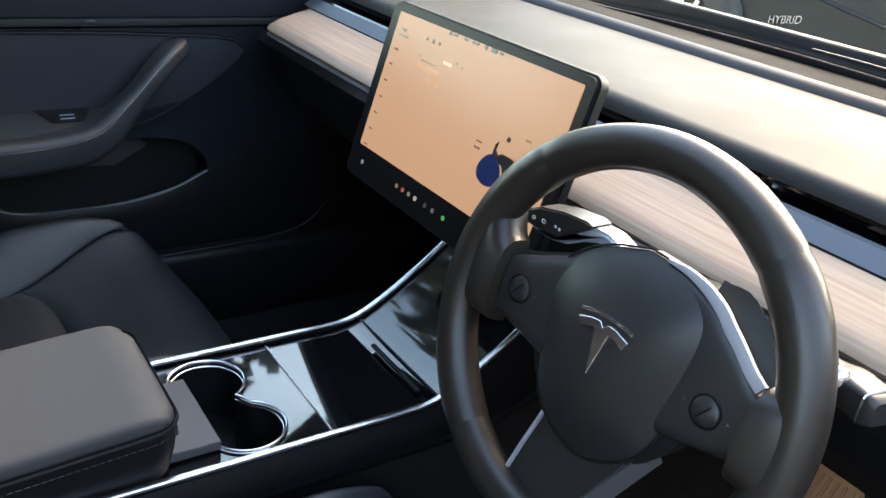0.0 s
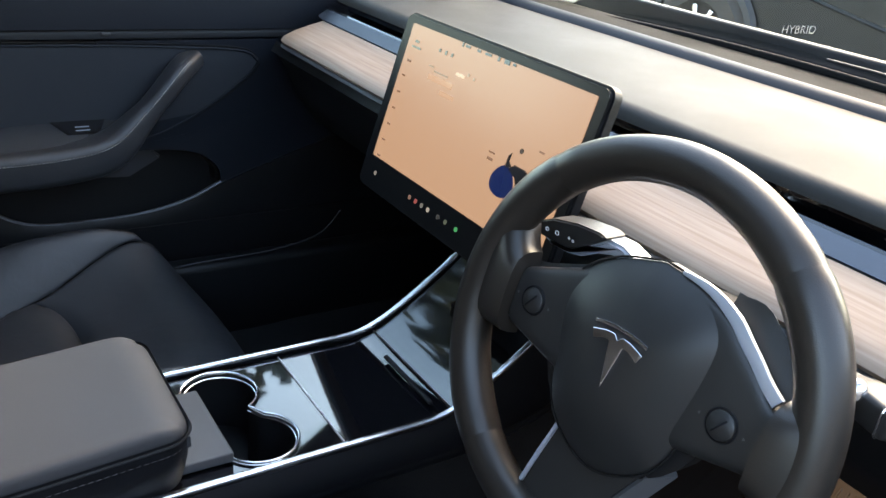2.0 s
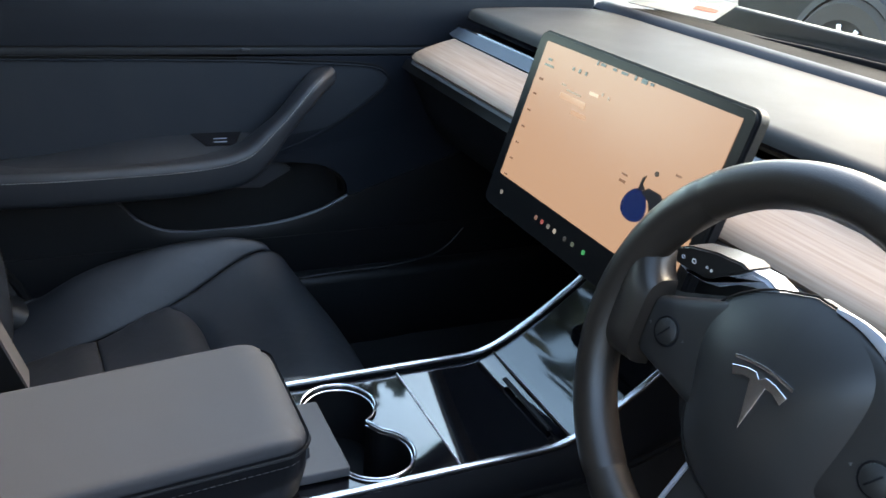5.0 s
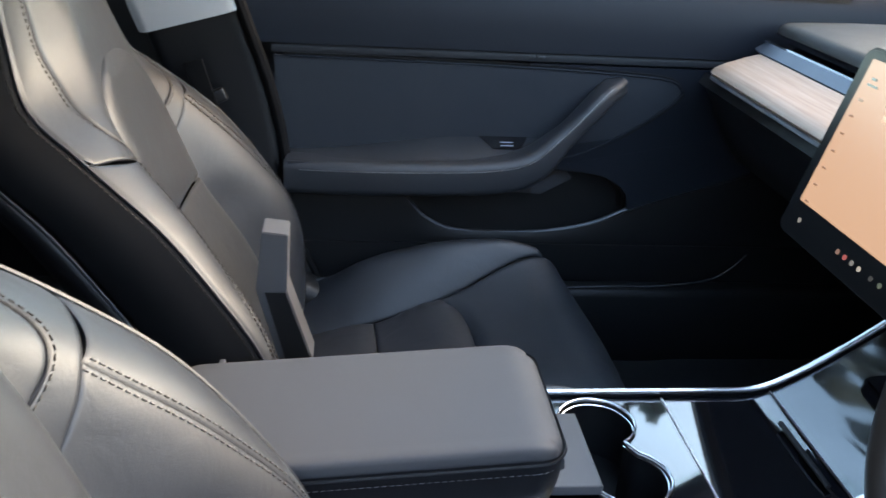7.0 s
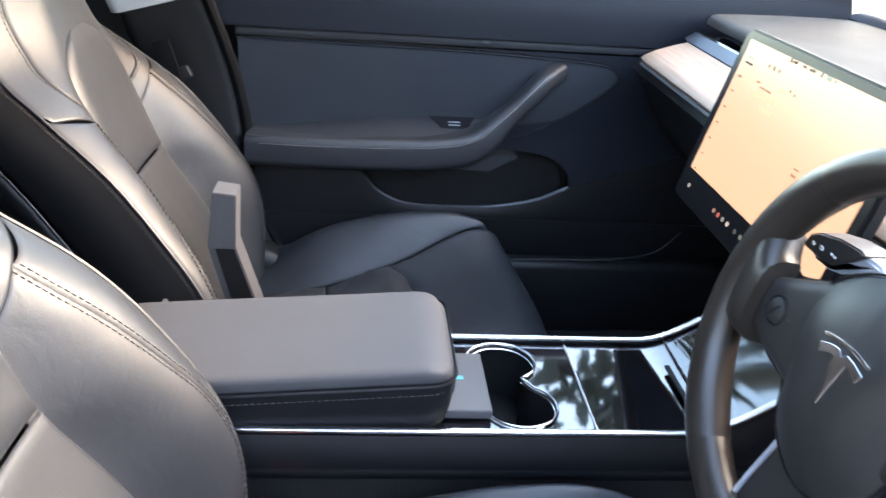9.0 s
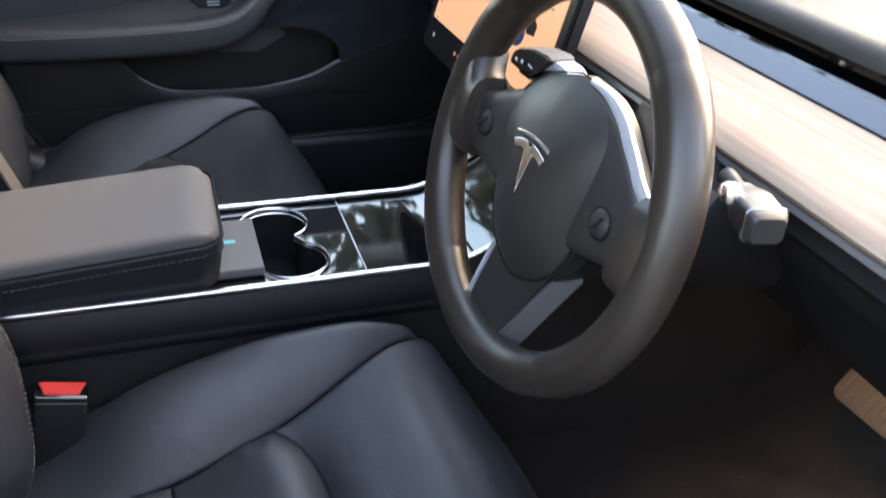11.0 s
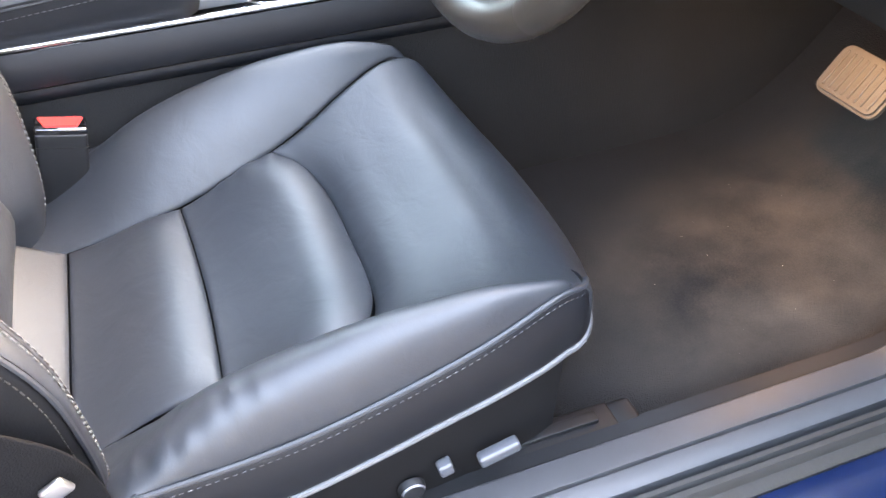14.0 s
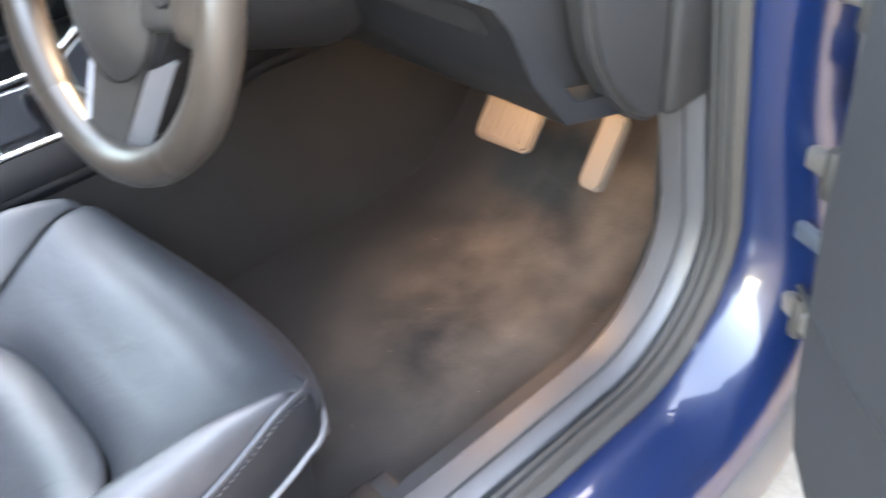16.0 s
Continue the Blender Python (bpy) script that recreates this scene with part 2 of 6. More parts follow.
def part(name, bm, mat, parent=None, label="", smooth=40):
    """Links a bmesh as one mesh object, under a thing or under a part."""
    me = bpy.data.meshes.new(name)
    if smooth:
        shade(bm, smooth)
    bm.to_mesh(me)
    bm.free()
    me.materials.append(mat)
    ob = new(name, me)
    if parent is not None:
        ob.parent = parent
    return tagged(ob, label)


def thing(name, label, category, at=None, group="", kind=""):
    ob = new(name)
    ob.empty_display_size = 0.05
    if at is not None:
        ob.matrix_world = at
    return tagged(ob, label, category, group, kind)


def grid(f, us, vs, closed_u=False):
    """A bmesh of quads over f(u, v)."""
    bm = bmesh.new()
    rows = [[bm.verts.new(f(u, v)) for u in us] for v in vs]
    n = len(us)
    for a, b in zip(rows, rows[1:]):
        for i in range(n if closed_u else n - 1):
            j = (i + 1) % n
            bm.faces.new((a[i], a[j], b[j], b[i]))
    return bm


def thicken(bm, t):
    """Closes an open sheet into a slab, t metres behind its face."""
    bmesh.ops.recalc_face_normals(bm, faces=bm.faces)
    bmesh.ops.solidify(bm, geom=bm.faces[:], thickness=t)
    return bm


def smoothstep(a, b, x):
    t = min(1.0, max(0.0, (x - a) / (b - a)))
    return t * t * (3 - 2 * t)


def curve(points):
    """A smooth function through (key, value) pairs, value a number or a tuple (Catmull-Rom)."""
    ks = [p[0] for p in points]
    vs = [np.array(p[1], float) for p in points]

    def at(k):
        k = min(max(k, ks[0]), ks[-1])
        i = max(0, min(len(ks) - 2, sum(1 for q in ks if q <= k) - 1))
        h = ks[i + 1] - ks[i]
        t = (k - ks[i]) / h
        m0 = (vs[i + 1] - vs[i - 1]) / (ks[i + 1] - ks[i - 1]) if i > 0 else (vs[i + 1] - vs[i]) / h
        m1 = (vs[i + 2] - vs[i]) / (ks[i + 2] - ks[i]) if i + 2 < len(ks) else (vs[i + 1] - vs[i]) / h
        r = (2 * t**3 - 3 * t**2 + 1) * vs[i] + (t**3 - 2 * t**2 + t) * h * m0 + (3 * t**2 - 2 * t**3) * vs[i + 1] + (t**3 - t**2) * h * m1
        return float(r) if r.ndim == 0 else r
    return at


def spaced(n, edge=0.5):
    """n numbers from 0 to 1, closer together near both ends."""
    return [(1 - edge) * k / (n - 1) + edge * (0.5 - 0.5 * math.cos(math.pi * k / (n - 1))) for k in range(n)]


def puffed(f, nu=24, nv=24, puff=0.008, width=0.10, tuck=0.006, edges=(1, 1, 1, 1)):
    """An upholstered panel over f(s, t), s and t from 0 to 1: raised in the middle, rolled down into the seam along the chosen
    edges (s=0, s=1, t=0, t=1), with a skirt behind the seam."""
    ss, ts = spaced(nu, 0.85), spaced(nv, 0.85)
    e = 1e-3

    def place(s, t):
        p = Vector(f(s, t))
        du = Vector(f(min(1, s + e), t)) - Vector(f(max(0, s - e), t))
        dv = Vector(f(s, min(1, t + e))) - Vector(f(s, max(0, t - e)))
        n = du.cross(dv).normalized()
        d = min([w for w, k in ((s, edges[0]), (1 - s, edges[1]), (t, edges[2]), (1 - t, edges[3])) if k] or [1])
        h = 1 - (1 - min(1, d / width)) ** 2
        return p + n * (puff * math.sqrt(max(0, h)) - tuck * (1 - min(1, d / (0.3 * width))) ** 2)
    bm = grid(place, ss, ts)
    rim = [ed for ed in bm.edges if len(ed.link_faces) == 1]
    got = bmesh.ops.extrude_edge_only(bm, edges=rim)
    bm.normal_update()
    mid = sum((v.co for v in bm.verts), Vector()) / len(bm.verts)
    back = (Vector(f(.5 + e, .5)) - Vector(f(.5, .5))).cross(Vector(f(.5, .5 + e)) - Vector(f(.5, .5))).normalized()
    for v in got["geom"]:
        if isinstance(v, bmesh.types.BMVert):
            v.co -= back * 0.012
    return bm


def sweep(path, profile, closed=False, up=(0, 0, 1), caps=True):
    """A bar with a closed profile of (side, height) pairs along a path of points. profile may be a function of the path's fraction."""
    bm = bmesh.new()
    pts = [Vector(p) for p in path]
    n = len(pts)
    rings = []
    for i, p in enumerate(pts):
        a, b = (pts[i - 1], pts[(i + 1) % n]) if closed else (pts[max(0, i - 1)], pts[min(n - 1, i + 1)])
        d = (b - a).normalized()
        side = d.cross(Vector(up)).normalized()
        top = side.cross(d).normalized()
        pr = profile(i / (n - 1)) if callable(profile) else profile
        rings.append([bm.verts.new(p + side * s + top * h) for s, h in pr])
    m = len(rings[0])
    for i in range(n if closed else n - 1):
        a, b = rings[i], rings[(i + 1) % n]
        for j in range(m):
            bm.faces.new((a[j], a[(j + 1) % m], b[(j + 1) % m], b[j]))
    if caps and not closed:
        bm.faces.new(rings[0])
        bm.faces.new(rings[-1][::-1])
    bmesh.ops.recalc_face_normals(bm, faces=bm.faces)
    return bm


def ring(r, n=12, flat=1.0):
    return [(r * math.cos(2 * math.pi * k / n), r * flat * math.sin(2 * math.pi * k / n)) for k in range(n)]


def slab(w, h, r, n=4):
    """A rounded rectangle as a profile."""
    out = []
    for cx, cy, a0 in ((w / 2 - r, h / 2 - r, 0), (-w / 2 + r, h / 2 - r, 90), (-w / 2 + r, -h / 2 + r, 180), (w / 2 - r, -h / 2 + r, 270)):
        out += [(cx + r * math.cos(radians(a0 + 90 * k / n)), cy + r * math.sin(radians(a0 + 90 * k / n))) for k in range(n + 1)]
    return out


def block(size, at=(0, 0, 0), bevel=0.004, segments=3, turn=(0, 0, 0)):
    bm = bmesh.new()
    bmesh.ops.create_cube(bm, size=1.0)
    bmesh.ops.scale(bm, vec=size, verts=bm.verts)
    if bevel:
        bmesh.ops.bevel(bm, geom=bm.edges[:], offset=bevel, segments=segments, profile=0.5, affect="EDGES")
    bmesh.ops.transform(bm, matrix=pose(*at, *turn), verts=bm.verts)
    return bm


def prism(outline, depth, m=None, bevel=0.0, segments=2):
    """A flat outline of (x, y) pairs, given depth along z, at the pose m."""
    bm = bmesh.new()
    f = bm.faces.new([bm.verts.new((x, y, 0)) for x, y in outline])
    got = bmesh.ops.extrude_face_region(bm, geom=[f])
    bmesh.ops.translate(bm, vec=(0, 0, depth), verts=[v for v in got["geom"] if isinstance(v, bmesh.types.BMVert)])
    bmesh.ops.recalc_face_normals(bm, faces=bm.faces)
    if bevel:
        bmesh.ops.bevel(bm, geom=[e for e in bm.edges if e.calc_face_angle(0) > 0.6], offset=bevel, segments=segments, affect="EDGES")
    if m is not None:
        bmesh.ops.transform(bm, matrix=m, verts=bm.verts)
    return bm


def stitches(path, parent, length=0.0045, gap=0.0025, r=0.0004, label="pale grey stitching", mat=None):
    """A row of short threads along a path of points, joined into one part."""
    pts = [Vector(p) for p in path]
    bm = bmesh.new()
    run, nxt = 0.0, 0.0
    for a, b in zip(pts, pts[1:]):
        seg = (b - a).length
        d = (b - a).normalized()
        while nxt + length < run + seg:
            p = a + d * (nxt - run)
            q = p + d * length
            s = d.orthogonal().normalized()
            o = d.cross(s)
            va = [bm.verts.new(p + (s * math.cos(k * 2.094) + o * math.sin(k * 2.094)) * r) for k in range(3)]
            vb = [bm.verts.new(q + (s * math.cos(k * 2.094) + o * math.sin(k * 2.094)) * r) for k in range(3)]
            for k in range(3):
                bm.faces.new((va[k], va[(k + 1) % 3], vb[(k + 1) % 3], vb[k]))
            bm.faces.new(va[::-1])
            bm.faces.new(vb)
            nxt += length + gap
        run += seg
    ob = part("stitching", bm, mat or THREAD, parent, label)
    return tagged(ob, kind="stuff")


def turned(profile, n=24, m=None):
    """A solid of revolution about z from (radius, height) pairs."""
    bm = grid(lambda u, v: (profile[v][0] * math.cos(u), profile[v][0] * math.sin(u), profile[v][1]),
              [2 * math.pi * k / n for k in range(n)], range(len(profile)), closed_u=True)
    if m is not None:
        bmesh.ops.transform(bm, matrix=m, verts=bm.verts)
    bmesh.ops.recalc_face_normals(bm, faces=bm.faces)
    return bm


def bars(parent, m, items, mat, name="text_bar"):
    """Small flat bars (x, y, w, h) on a face whose pose is m: writing too small to read."""
    for x, y, w, h in items:
        bm = block((w, h, 0.0006), (x, y, 0.0004), 0)
        bmesh.ops.transform(bm, matrix=m, verts=bm.verts)
        part(name, bm, mat, parent, smooth=0)

# ---- setting: ground, floor and car shell ----
def build_ground():
    bm = grid(lambda u, v: (u, v, 0.0), [-400, -60, -12, -4, 0, 4, 12, 60, 400], [-400, -60, -12, -4, 0, 4, 12, 60, 400])
    return tagged(part("ground", bm, CONCRETE, None, "pale speckled concrete paving under the car"), category="ground", kind="structure")


def build_light_block_wall():
    """Plain plastered wall, unseen, added to hold back sky light on the open door's side."""
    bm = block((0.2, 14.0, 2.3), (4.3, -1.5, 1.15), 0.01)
    return tagged(part("light_block_wall", bm, PLASTER, None, "unseen plain grey wall added to block light from the door side"), category="wall", kind="structure")


def build_floor():
    """Carpeted floor pan: flat, with a toe slope at the front and an up-turned edge at the sills."""
    front = curve([(-1.4, 0.315), (0.55, 0.315), (0.66, 0.325), (0.76, 0.375), (0.86, 0.47), (0.95, 0.60), (1.0, 0.72)])

    def f(u, v):
        ax = abs(u)
        z = front(v) + 0.004 * noise.noise((u * 9, v * 9, 0)) + 0.002 * noise.noise((u * 30, v * 30, 3))
        z += 0.03 * smoothstep(0.56, 0.62, ax)
        return (u, v, z)
    xs = [-0.62 + 1.24 * k / 80 for k in range(81)]
    ys = [-1.4 + 0.1 * k for k in range(15)] + [0.02 + 0.98 * k / 60 for k in range(61)]
    ob = part("floor", thicken(grid(f, xs, ys), 0.03), CARPET, None, "dusty black carpet on the car floor", 60)
    return tagged(ob, category="carpet", kind="structure")


def build_shell():
    car = thing("car_body", "blue car body with black sill trim and open driver door frame", "car body", kind="structure")
    # driver sill: inner trim plate, groove, seal, painted step, outer flank
    def along(y0=-1.3, y1=0.478):
        ys = [y0 + (y1 - y0) * k / 30 for k in range(31)]
        # the aperture turns up at its front corner
        pts = [(0, y, 0) for y in ys]
        for k in range(1, 15):
            a = radians(90 * k / 14)
            pts.append((0, y1 + 0.16 * math.sin(a), 0.16 - 0.16 * math.cos(a)))
        for k in range(1, 14):
            pts.append((0, y1 + 0.16 - 0.012 * k, 0.16 + 0.07 * k))
        return pts
    path = along()

    def strip(name, poly, mat, label):
        """poly: (x, d) pairs, d the distance inwards from the aperture's line."""
        bm = bmesh.new()
        rings = []
        for i, p in enumerate(path):
            a, b = Vector(path[max(0, i - 1)]), Vector(path[min(len(path) - 1, i + 1)])
            d = (b - a).normalized()
            nrm = Vector((0, -d.z, d.y))
            up_k = smoothstep(0.05, 0.35, p[2])      # the painted flange narrows on the upright
            rings.append([bm.verts.new(Vector((x if x < 0.709 else 0.709 + (x - 0.709) * (1 - 0.45 * up_k), p[1], p[2] + 0.36)) + nrm * h) for x, h in poly])
        for r, q in zip(rings, rings[1:]):
            for j in range(len(poly)):
                bm.faces.new((r[j], r[(j + 1) % len(poly)], q[(j + 1) % len(poly)], q[j]))
        bmesh.ops.recalc_face_normals(bm, faces=bm.faces)
        return part(name, bm, mat, car, label)
    strip("sill_trim", [(0.598, -0.05), (0.602, -0.005), (0.610, 0.006), (0.632, 0.009), (0.6395, 0.0085), (0.6405, 0.004), (0.6405, -0.05)], SILL, "scuffed grey plastic sill trim")
    strip("sill_lip", [(0.6425, -0.05), (0.6425, 0.004), (0.6435, 0.0078), (0.656, 0.0068), (0.6625, 0.003), (0.664, -0.004), (0.664, -0.05)], SILL, "grey plastic lip of the sill trim")
    strip("sill_groove", [(0.664, -0.05), (0.664, -0.008), (0.671, -0.010), (0.671, -0.05)], SEAL, "black groove")
    strip("door_seal", [(0.671, -0.05), (0.671, 0.003), (0.6735, 0.008), (0.6775, 0.008), (0.680, 0.002), (0.682, 0.002), (0.684, 0.009), (0.689, 0.009), (0.692, 0.002), (0.692, -0.05)], SEAL, "rubber door seal with two ribs")
    strip("scuff_strip", [(0.692, -0.05), (0.692, -0.003), (0.697, -0.004), (0.703, -0.008), (0.705, -0.05)], DUSTY, "dusty brown flange")
    strip("sill_paint", [(0.705, -0.06), (0.7055, -0.0075), (0.720, -0.0085), (0.760, -0.022), (0.790, -0.05), (0.800, -0.09), (0.80, -0.10), (0.72, -0.10)], BLUE, "glossy blue painted sill")
    strip("lower_trim", [(0.80, -0.10), (0.805, -0.105), (0.822, -0.135), (0.822, -0.145), (0.80, -0.15), (0.72, -0.15), (0.72, -0.10)], GREY_PLASTIC, "brownish grey plastic strip")
    part("rocker", block((0.10, 1.9, 0.08), (0.785, -0.36, 0.165), 0.015), BLUE, car, "dark blue rocker panel")
    # front wing behind the hinge and the hinge post
    part("wing", block((0.03, 1.1, 0.55), (0.885, 1.32, 0.60), 0.012), BLUE, car)
    # blue post in shade: the shade is given as black colour
    part("hinge_post", block((0.14, 0.04, 0.80), (0.80, 0.785, 0.66), 0.01), PLASTIC, car, "hinge post with its shade painted black")
    part("cable_boot", sweep([(0.775, 0.765, 0.70), (0.785, 0.725, 0.715), (0.805, 0.69, 0.71)], ring(0.017, 12)), SEAL, car, "ribbed rubber cable boot")
    # kick panel beside the driver's feet
    part("kick_panel", prism([(-1.25, 0.30), (0.70, 0.30), (0.90, 0.45), (0.93, 0.80), (0.60, 0.80), (0.61, 0.70), (0.645, 0.60), (0.65, 0.46), (0.61, 0.39), (0.52, 0.362), (-1.25, 0.362)], 0.03,
                             Matrix(((0, 0, 1, 0.585), (1, 0, 0, 0), (0, 1, 0, 0), (0, 0, 0, 1))), 0.006), PLASTIC, car, "black plastic kick panel")
    part("pillar_trim", block((0.078, 0.076, 0.335), (0.633, 0.575, 0.851), 0.010), DASH_GREY, car, "grey plastic end cap beside the dashboard")
    # passenger-side lower wall, sill and B-pillar trim
    part("side_trim", block((0.05, 2.6, 0.20), (-0.655, 0.0, 0.385), 0.015), PLASTIC, car, "black sill trim")
    pil = curve([(0.40, (-0.655, -0.30)), (0.50, (-0.655, -0.33)), (0.58, (-0.665, -0.375)), (0.72, (-0.675, -0.385)), (0.83, (-0.665, -0.405)), (0.97, (-0.63, -0.445)), (1.15, (-0.58, -0.49)), (1.36, (-0.50, -0.55))])
    zs = [0.40 + 0.96 * k / 24 for k in range(25)]
    bm = sweep([(pil(z)[0] - 0.02, pil(z)[1] - 0.075, z) for z in zs], slab(0.15, 0.07, 0.02), up=(1, 0, 0))
    part("b_pillar", bm, PLASTIC, car, "black plastic centre pillar trim")
    bm = sweep([(pil(z)[0] - 0.017, pil(z)[1] - 0.078, z) for z in [0.945 + 0.02 * k for k in range(21)]], slab(0.16, 0.076, 0.02), up=(1, 0, 0))
    part("upper_pillar_trim", bm, HEADLINER, car, "pale grey upper pillar trim")
    bm = sweep([(pil(z)[0] + 0.004, pil(z)[1] + 0.006, z) for z in zs], ring(0.009, 8), up=(1, 0, 0))
    part("pillar_seal", bm, BELT, car, "black door seal")
    part("pillar_foot", block((0.08, 0.16, 0.05), (-0.63, -0.33, 0.475), 0.022, turn=(-30, 0, 0)), PLASTIC, car, "black plastic trim foot")
    # belt slot plate on the pillar
    bm = sweep([(-0.632, -0.47, 0.72), (-0.622, -0.49, 0.80), (-0.61, -0.51, 0.88)], slab(0.03, 0.004, 0.0018), up=(1, 0, 0))
    part("seat_belt", bm, BELT, car, "black woven seat belt")
    part("belt_guide", block((0.012, 0.028, 0.022), (-0.628, -0.478, 0.822), 0.004, turn=(25, 0, 0)), PLASTIC, car, "black belt guide")
    strip_line = curve([(0, (-0.638, 0.10, 0.486)), (1, (-0.638, 0.20, 0.490)), (2, (-0.638, 0.30, 0.492)), (3, (-0.638, 0.383, 0.504)), (4, (-0.638, 0.42, 0.523)), (5, (-0.638, 0.45, 0.556))])
    part("sill_strip", sweep([strip_line(5 * k / 30) for k in range(31)], ring(0.0013, 6), up=(1, 0, 0)), GREY_PLASTIC, car, "thin grey sill edge")
    # roof, rails, front pillars, rear end, bonnet
    part("roof", thicken(grid(lambda u, v: (u, v, 1.40 - 0.10 * (u / 0.55) ** 2 * 0.5 - 0.06 * ((v + 0.5) / 0.8) ** 2), [-0.56 + 0.07 * k for k in range(17)], [-1.35 + 0.1 * k for k in range(12)] + [-0.19]), 0.03), ROOF_GLASS, car, "tinted glass roof")
    for sx in (-1, 1):
        pts = [(sx * 0.72, 0.92, 0.98), (sx * 0.66, 0.62, 1.14), (sx * 0.60, 0.30, 1.29), (sx * 0.57, 0.02, 1.36), (sx * 0.56, -0.5, 1.39), (sx * 0.57, -1.3, 1.33)]
        cv = curve([(k, p) for k, p in enumerate(pts)])
        part("roof_rail", sweep([cv(0.2 * k) for k in range(26)], slab(0.07, 0.06, 0.02), up=(0, 0, 1)), BLUE if sx > 0 else PLASTIC, car)
    part("rear_wall", block((1.4, 0.06, 1.1), (0, -1.55, 0.85), 0.02), LEATHER_SIDE, car, "black rear seat back")
    part("rear_bench", block((1.25, 0.5, 0.22), (0, -1.3, 0.42), 0.06), LEATHER_SIDE, car, "black rear bench")
    part("rear_door_trim", block((0.06, 1.0, 0.62), (-0.70, -0.98, 0.66), 0.02), PLASTIC, car, "black rear door trim")
    part("rear_door_trim", block((0.06, 0.75, 0.62), (0.72, -1.15, 0.66), 0.02), PLASTIC, car, "black rear door trim")
    part("rear_pane", block((0.006, 0.95, 0.36), (-0.66, -0.98, 1.15), 0.001, turn=(0, -14, 0)), TINTED, car, "tinted rear side pane")
    part("rear_pane", block((0.006, 0.75, 0.36), (0.66, -1.15, 1.15), 0.001, turn=(0, 14, 0)), TINTED, car, "tinted rear side pane")
    b = sweep([(0.70, -0.46, 0.36), (0.71, -0.50, 0.60), (0.70, -0.52, 0.90), (0.64, -0.58, 1.15), (0.57, -0.64, 1.36)], slab(0.12, 0.10, 0.02), up=(1, 0, 0))
    part("b_pillar", b, PLASTIC, car, "black plastic centre pillar trim")
    part("bonnet", thicken(grid(lambda u, v: (u, v, 0.935 - 0.20 * ((v - 0.95) / 1.1) ** 1.6 - 0.05 * (u / 0.8) ** 2 * (0.5 + 0.5 * (v - 0.95)) + 0.012 * smoothstep(0.45, 0.62, abs(u))),
         [-0.86 + 0.0573 * k for k in range(31)], [0.95 + 0.055 * k for k in range(21)]), 0.01), BLUE, car, "blue painted bonnet")
    part("nose", block((1.7, 0.15, 0.6), (0, 2.02, 0.42), 0.06), BLUE, car)
    part("cowl_side", block((0.04, 0.32, 0.72), (0.68, 0.90, 0.63), 0.005), PLASTIC, car, "black cowl side")
    part("cowl_side", block((0.04, 0.50, 0.68), (-0.70, 0.81, 0.61), 0.005), PLASTIC, car, "black cowl side")
    # outer flanks, tail and wheels
    for sx in (-1, 1):
        part("rear_quarter", prism([(-0.52, 0.22), (-0.52, 0.96), (-0.9, 0.99), (-1.6, 1.0), (-2.15, 0.96), (-2.3, 0.75), (-2.28, 0.35), (-2.0, 0.30), (-1.92, 0.52), (-1.7, 0.66), (-1.42, 0.66), (-1.2, 0.52), (-1.12, 0.24)], 0.03,
             Matrix(((0, 0, 1, sx * 0.86 - 0.015), (1, 0, 0, 0), (0, 1, 0, 0), (0, 0, 0, 1))), 0.008), BLUE, car, "blue painted rear flank")
        part("front_wing", prism([(0.92, 0.30), (0.92, 0.93), (1.3, 0.90), (1.9, 0.78), (2.08, 0.62), (2.08, 0.35), (1.9, 0.32), (1.80, 0.56), (1.60, 0.67), (1.36, 0.67), (1.15, 0.54), (1.07, 0.28)], 0.03,
             Matrix(((0, 0, 1, sx * 0.90 - 0.015), (1, 0, 0, 0), (0, 1, 0, 0), (0, 0, 0, 1))), 0.008), BLUE, car, "blue painted front wing")
        for wy in (1.48, -1.56):
            w = part("wheel", turned([(0.0, 0.0), (0.21, 0.0), (0.22, 0.02), (0.325, 0.02), (0.335, -0.01), (0.335, -0.19), (0.20, -0.20), (0.0, -0.20)], 40, pose(sx * 0.87, wy, 0.335, 0, 90 * sx, 0)), TYRE, car, "black tyre")
            for k in range(5):
                bm = block((0.05, 0.20, 0.015), (0, 0.11, 0.004), 0.004)
                bmesh.ops.transform(bm, matrix=pose(sx * 0.87, wy, 0.335, 0, 90 * sx, 0) @ pose(0, 0, 0, 0, 0, 72 * k), verts=bm.verts)
                part("spoke", bm, METAL, w)
    part("door_outer", prism([(-0.50, 0.24), (-0.50, 0.96), (0.90, 0.94), (0.90, 0.30), (0.82, 0.24)], 0.03, Matrix(((0, 0, 1, -0.885), (1, 0, 0, 0), (0, 1, 0, 0), (0, 0, 0, 1))), 0.008), BLUE, car, "blue painted door skin")
    part("tail", thicken(grid(lambda u, v: (u, -1.58 - 0.72 * v, 1.03 - 0.06 * v - 0.62 * smoothstep(0.75, 1.0, v) - 0.03 * (u / 0.85) ** 2), [-0.85 + 0.17 * k for k in range(11)], [k / 12 for k in range(13)]), 0.02), BLUE, car, "blue painted boot lid")
    part("rear_window", thicken(grid(lambda u, v: (u * (0.56 + 0.12 * v), -1.34 - 0.28 * v, 1.325 - 0.30 * v), [-1 + 0.2 * k for k in range(11)], [0, 0.5, 1]), 0.006), TINTED, car, "tinted rear window")
    # bulkhead below the bonnet
    part("bulkhead", block((1.5, 0.03, 0.65), (0, 1.02, 0.66), 0.005), PLASTIC, car, "black bulkhead")
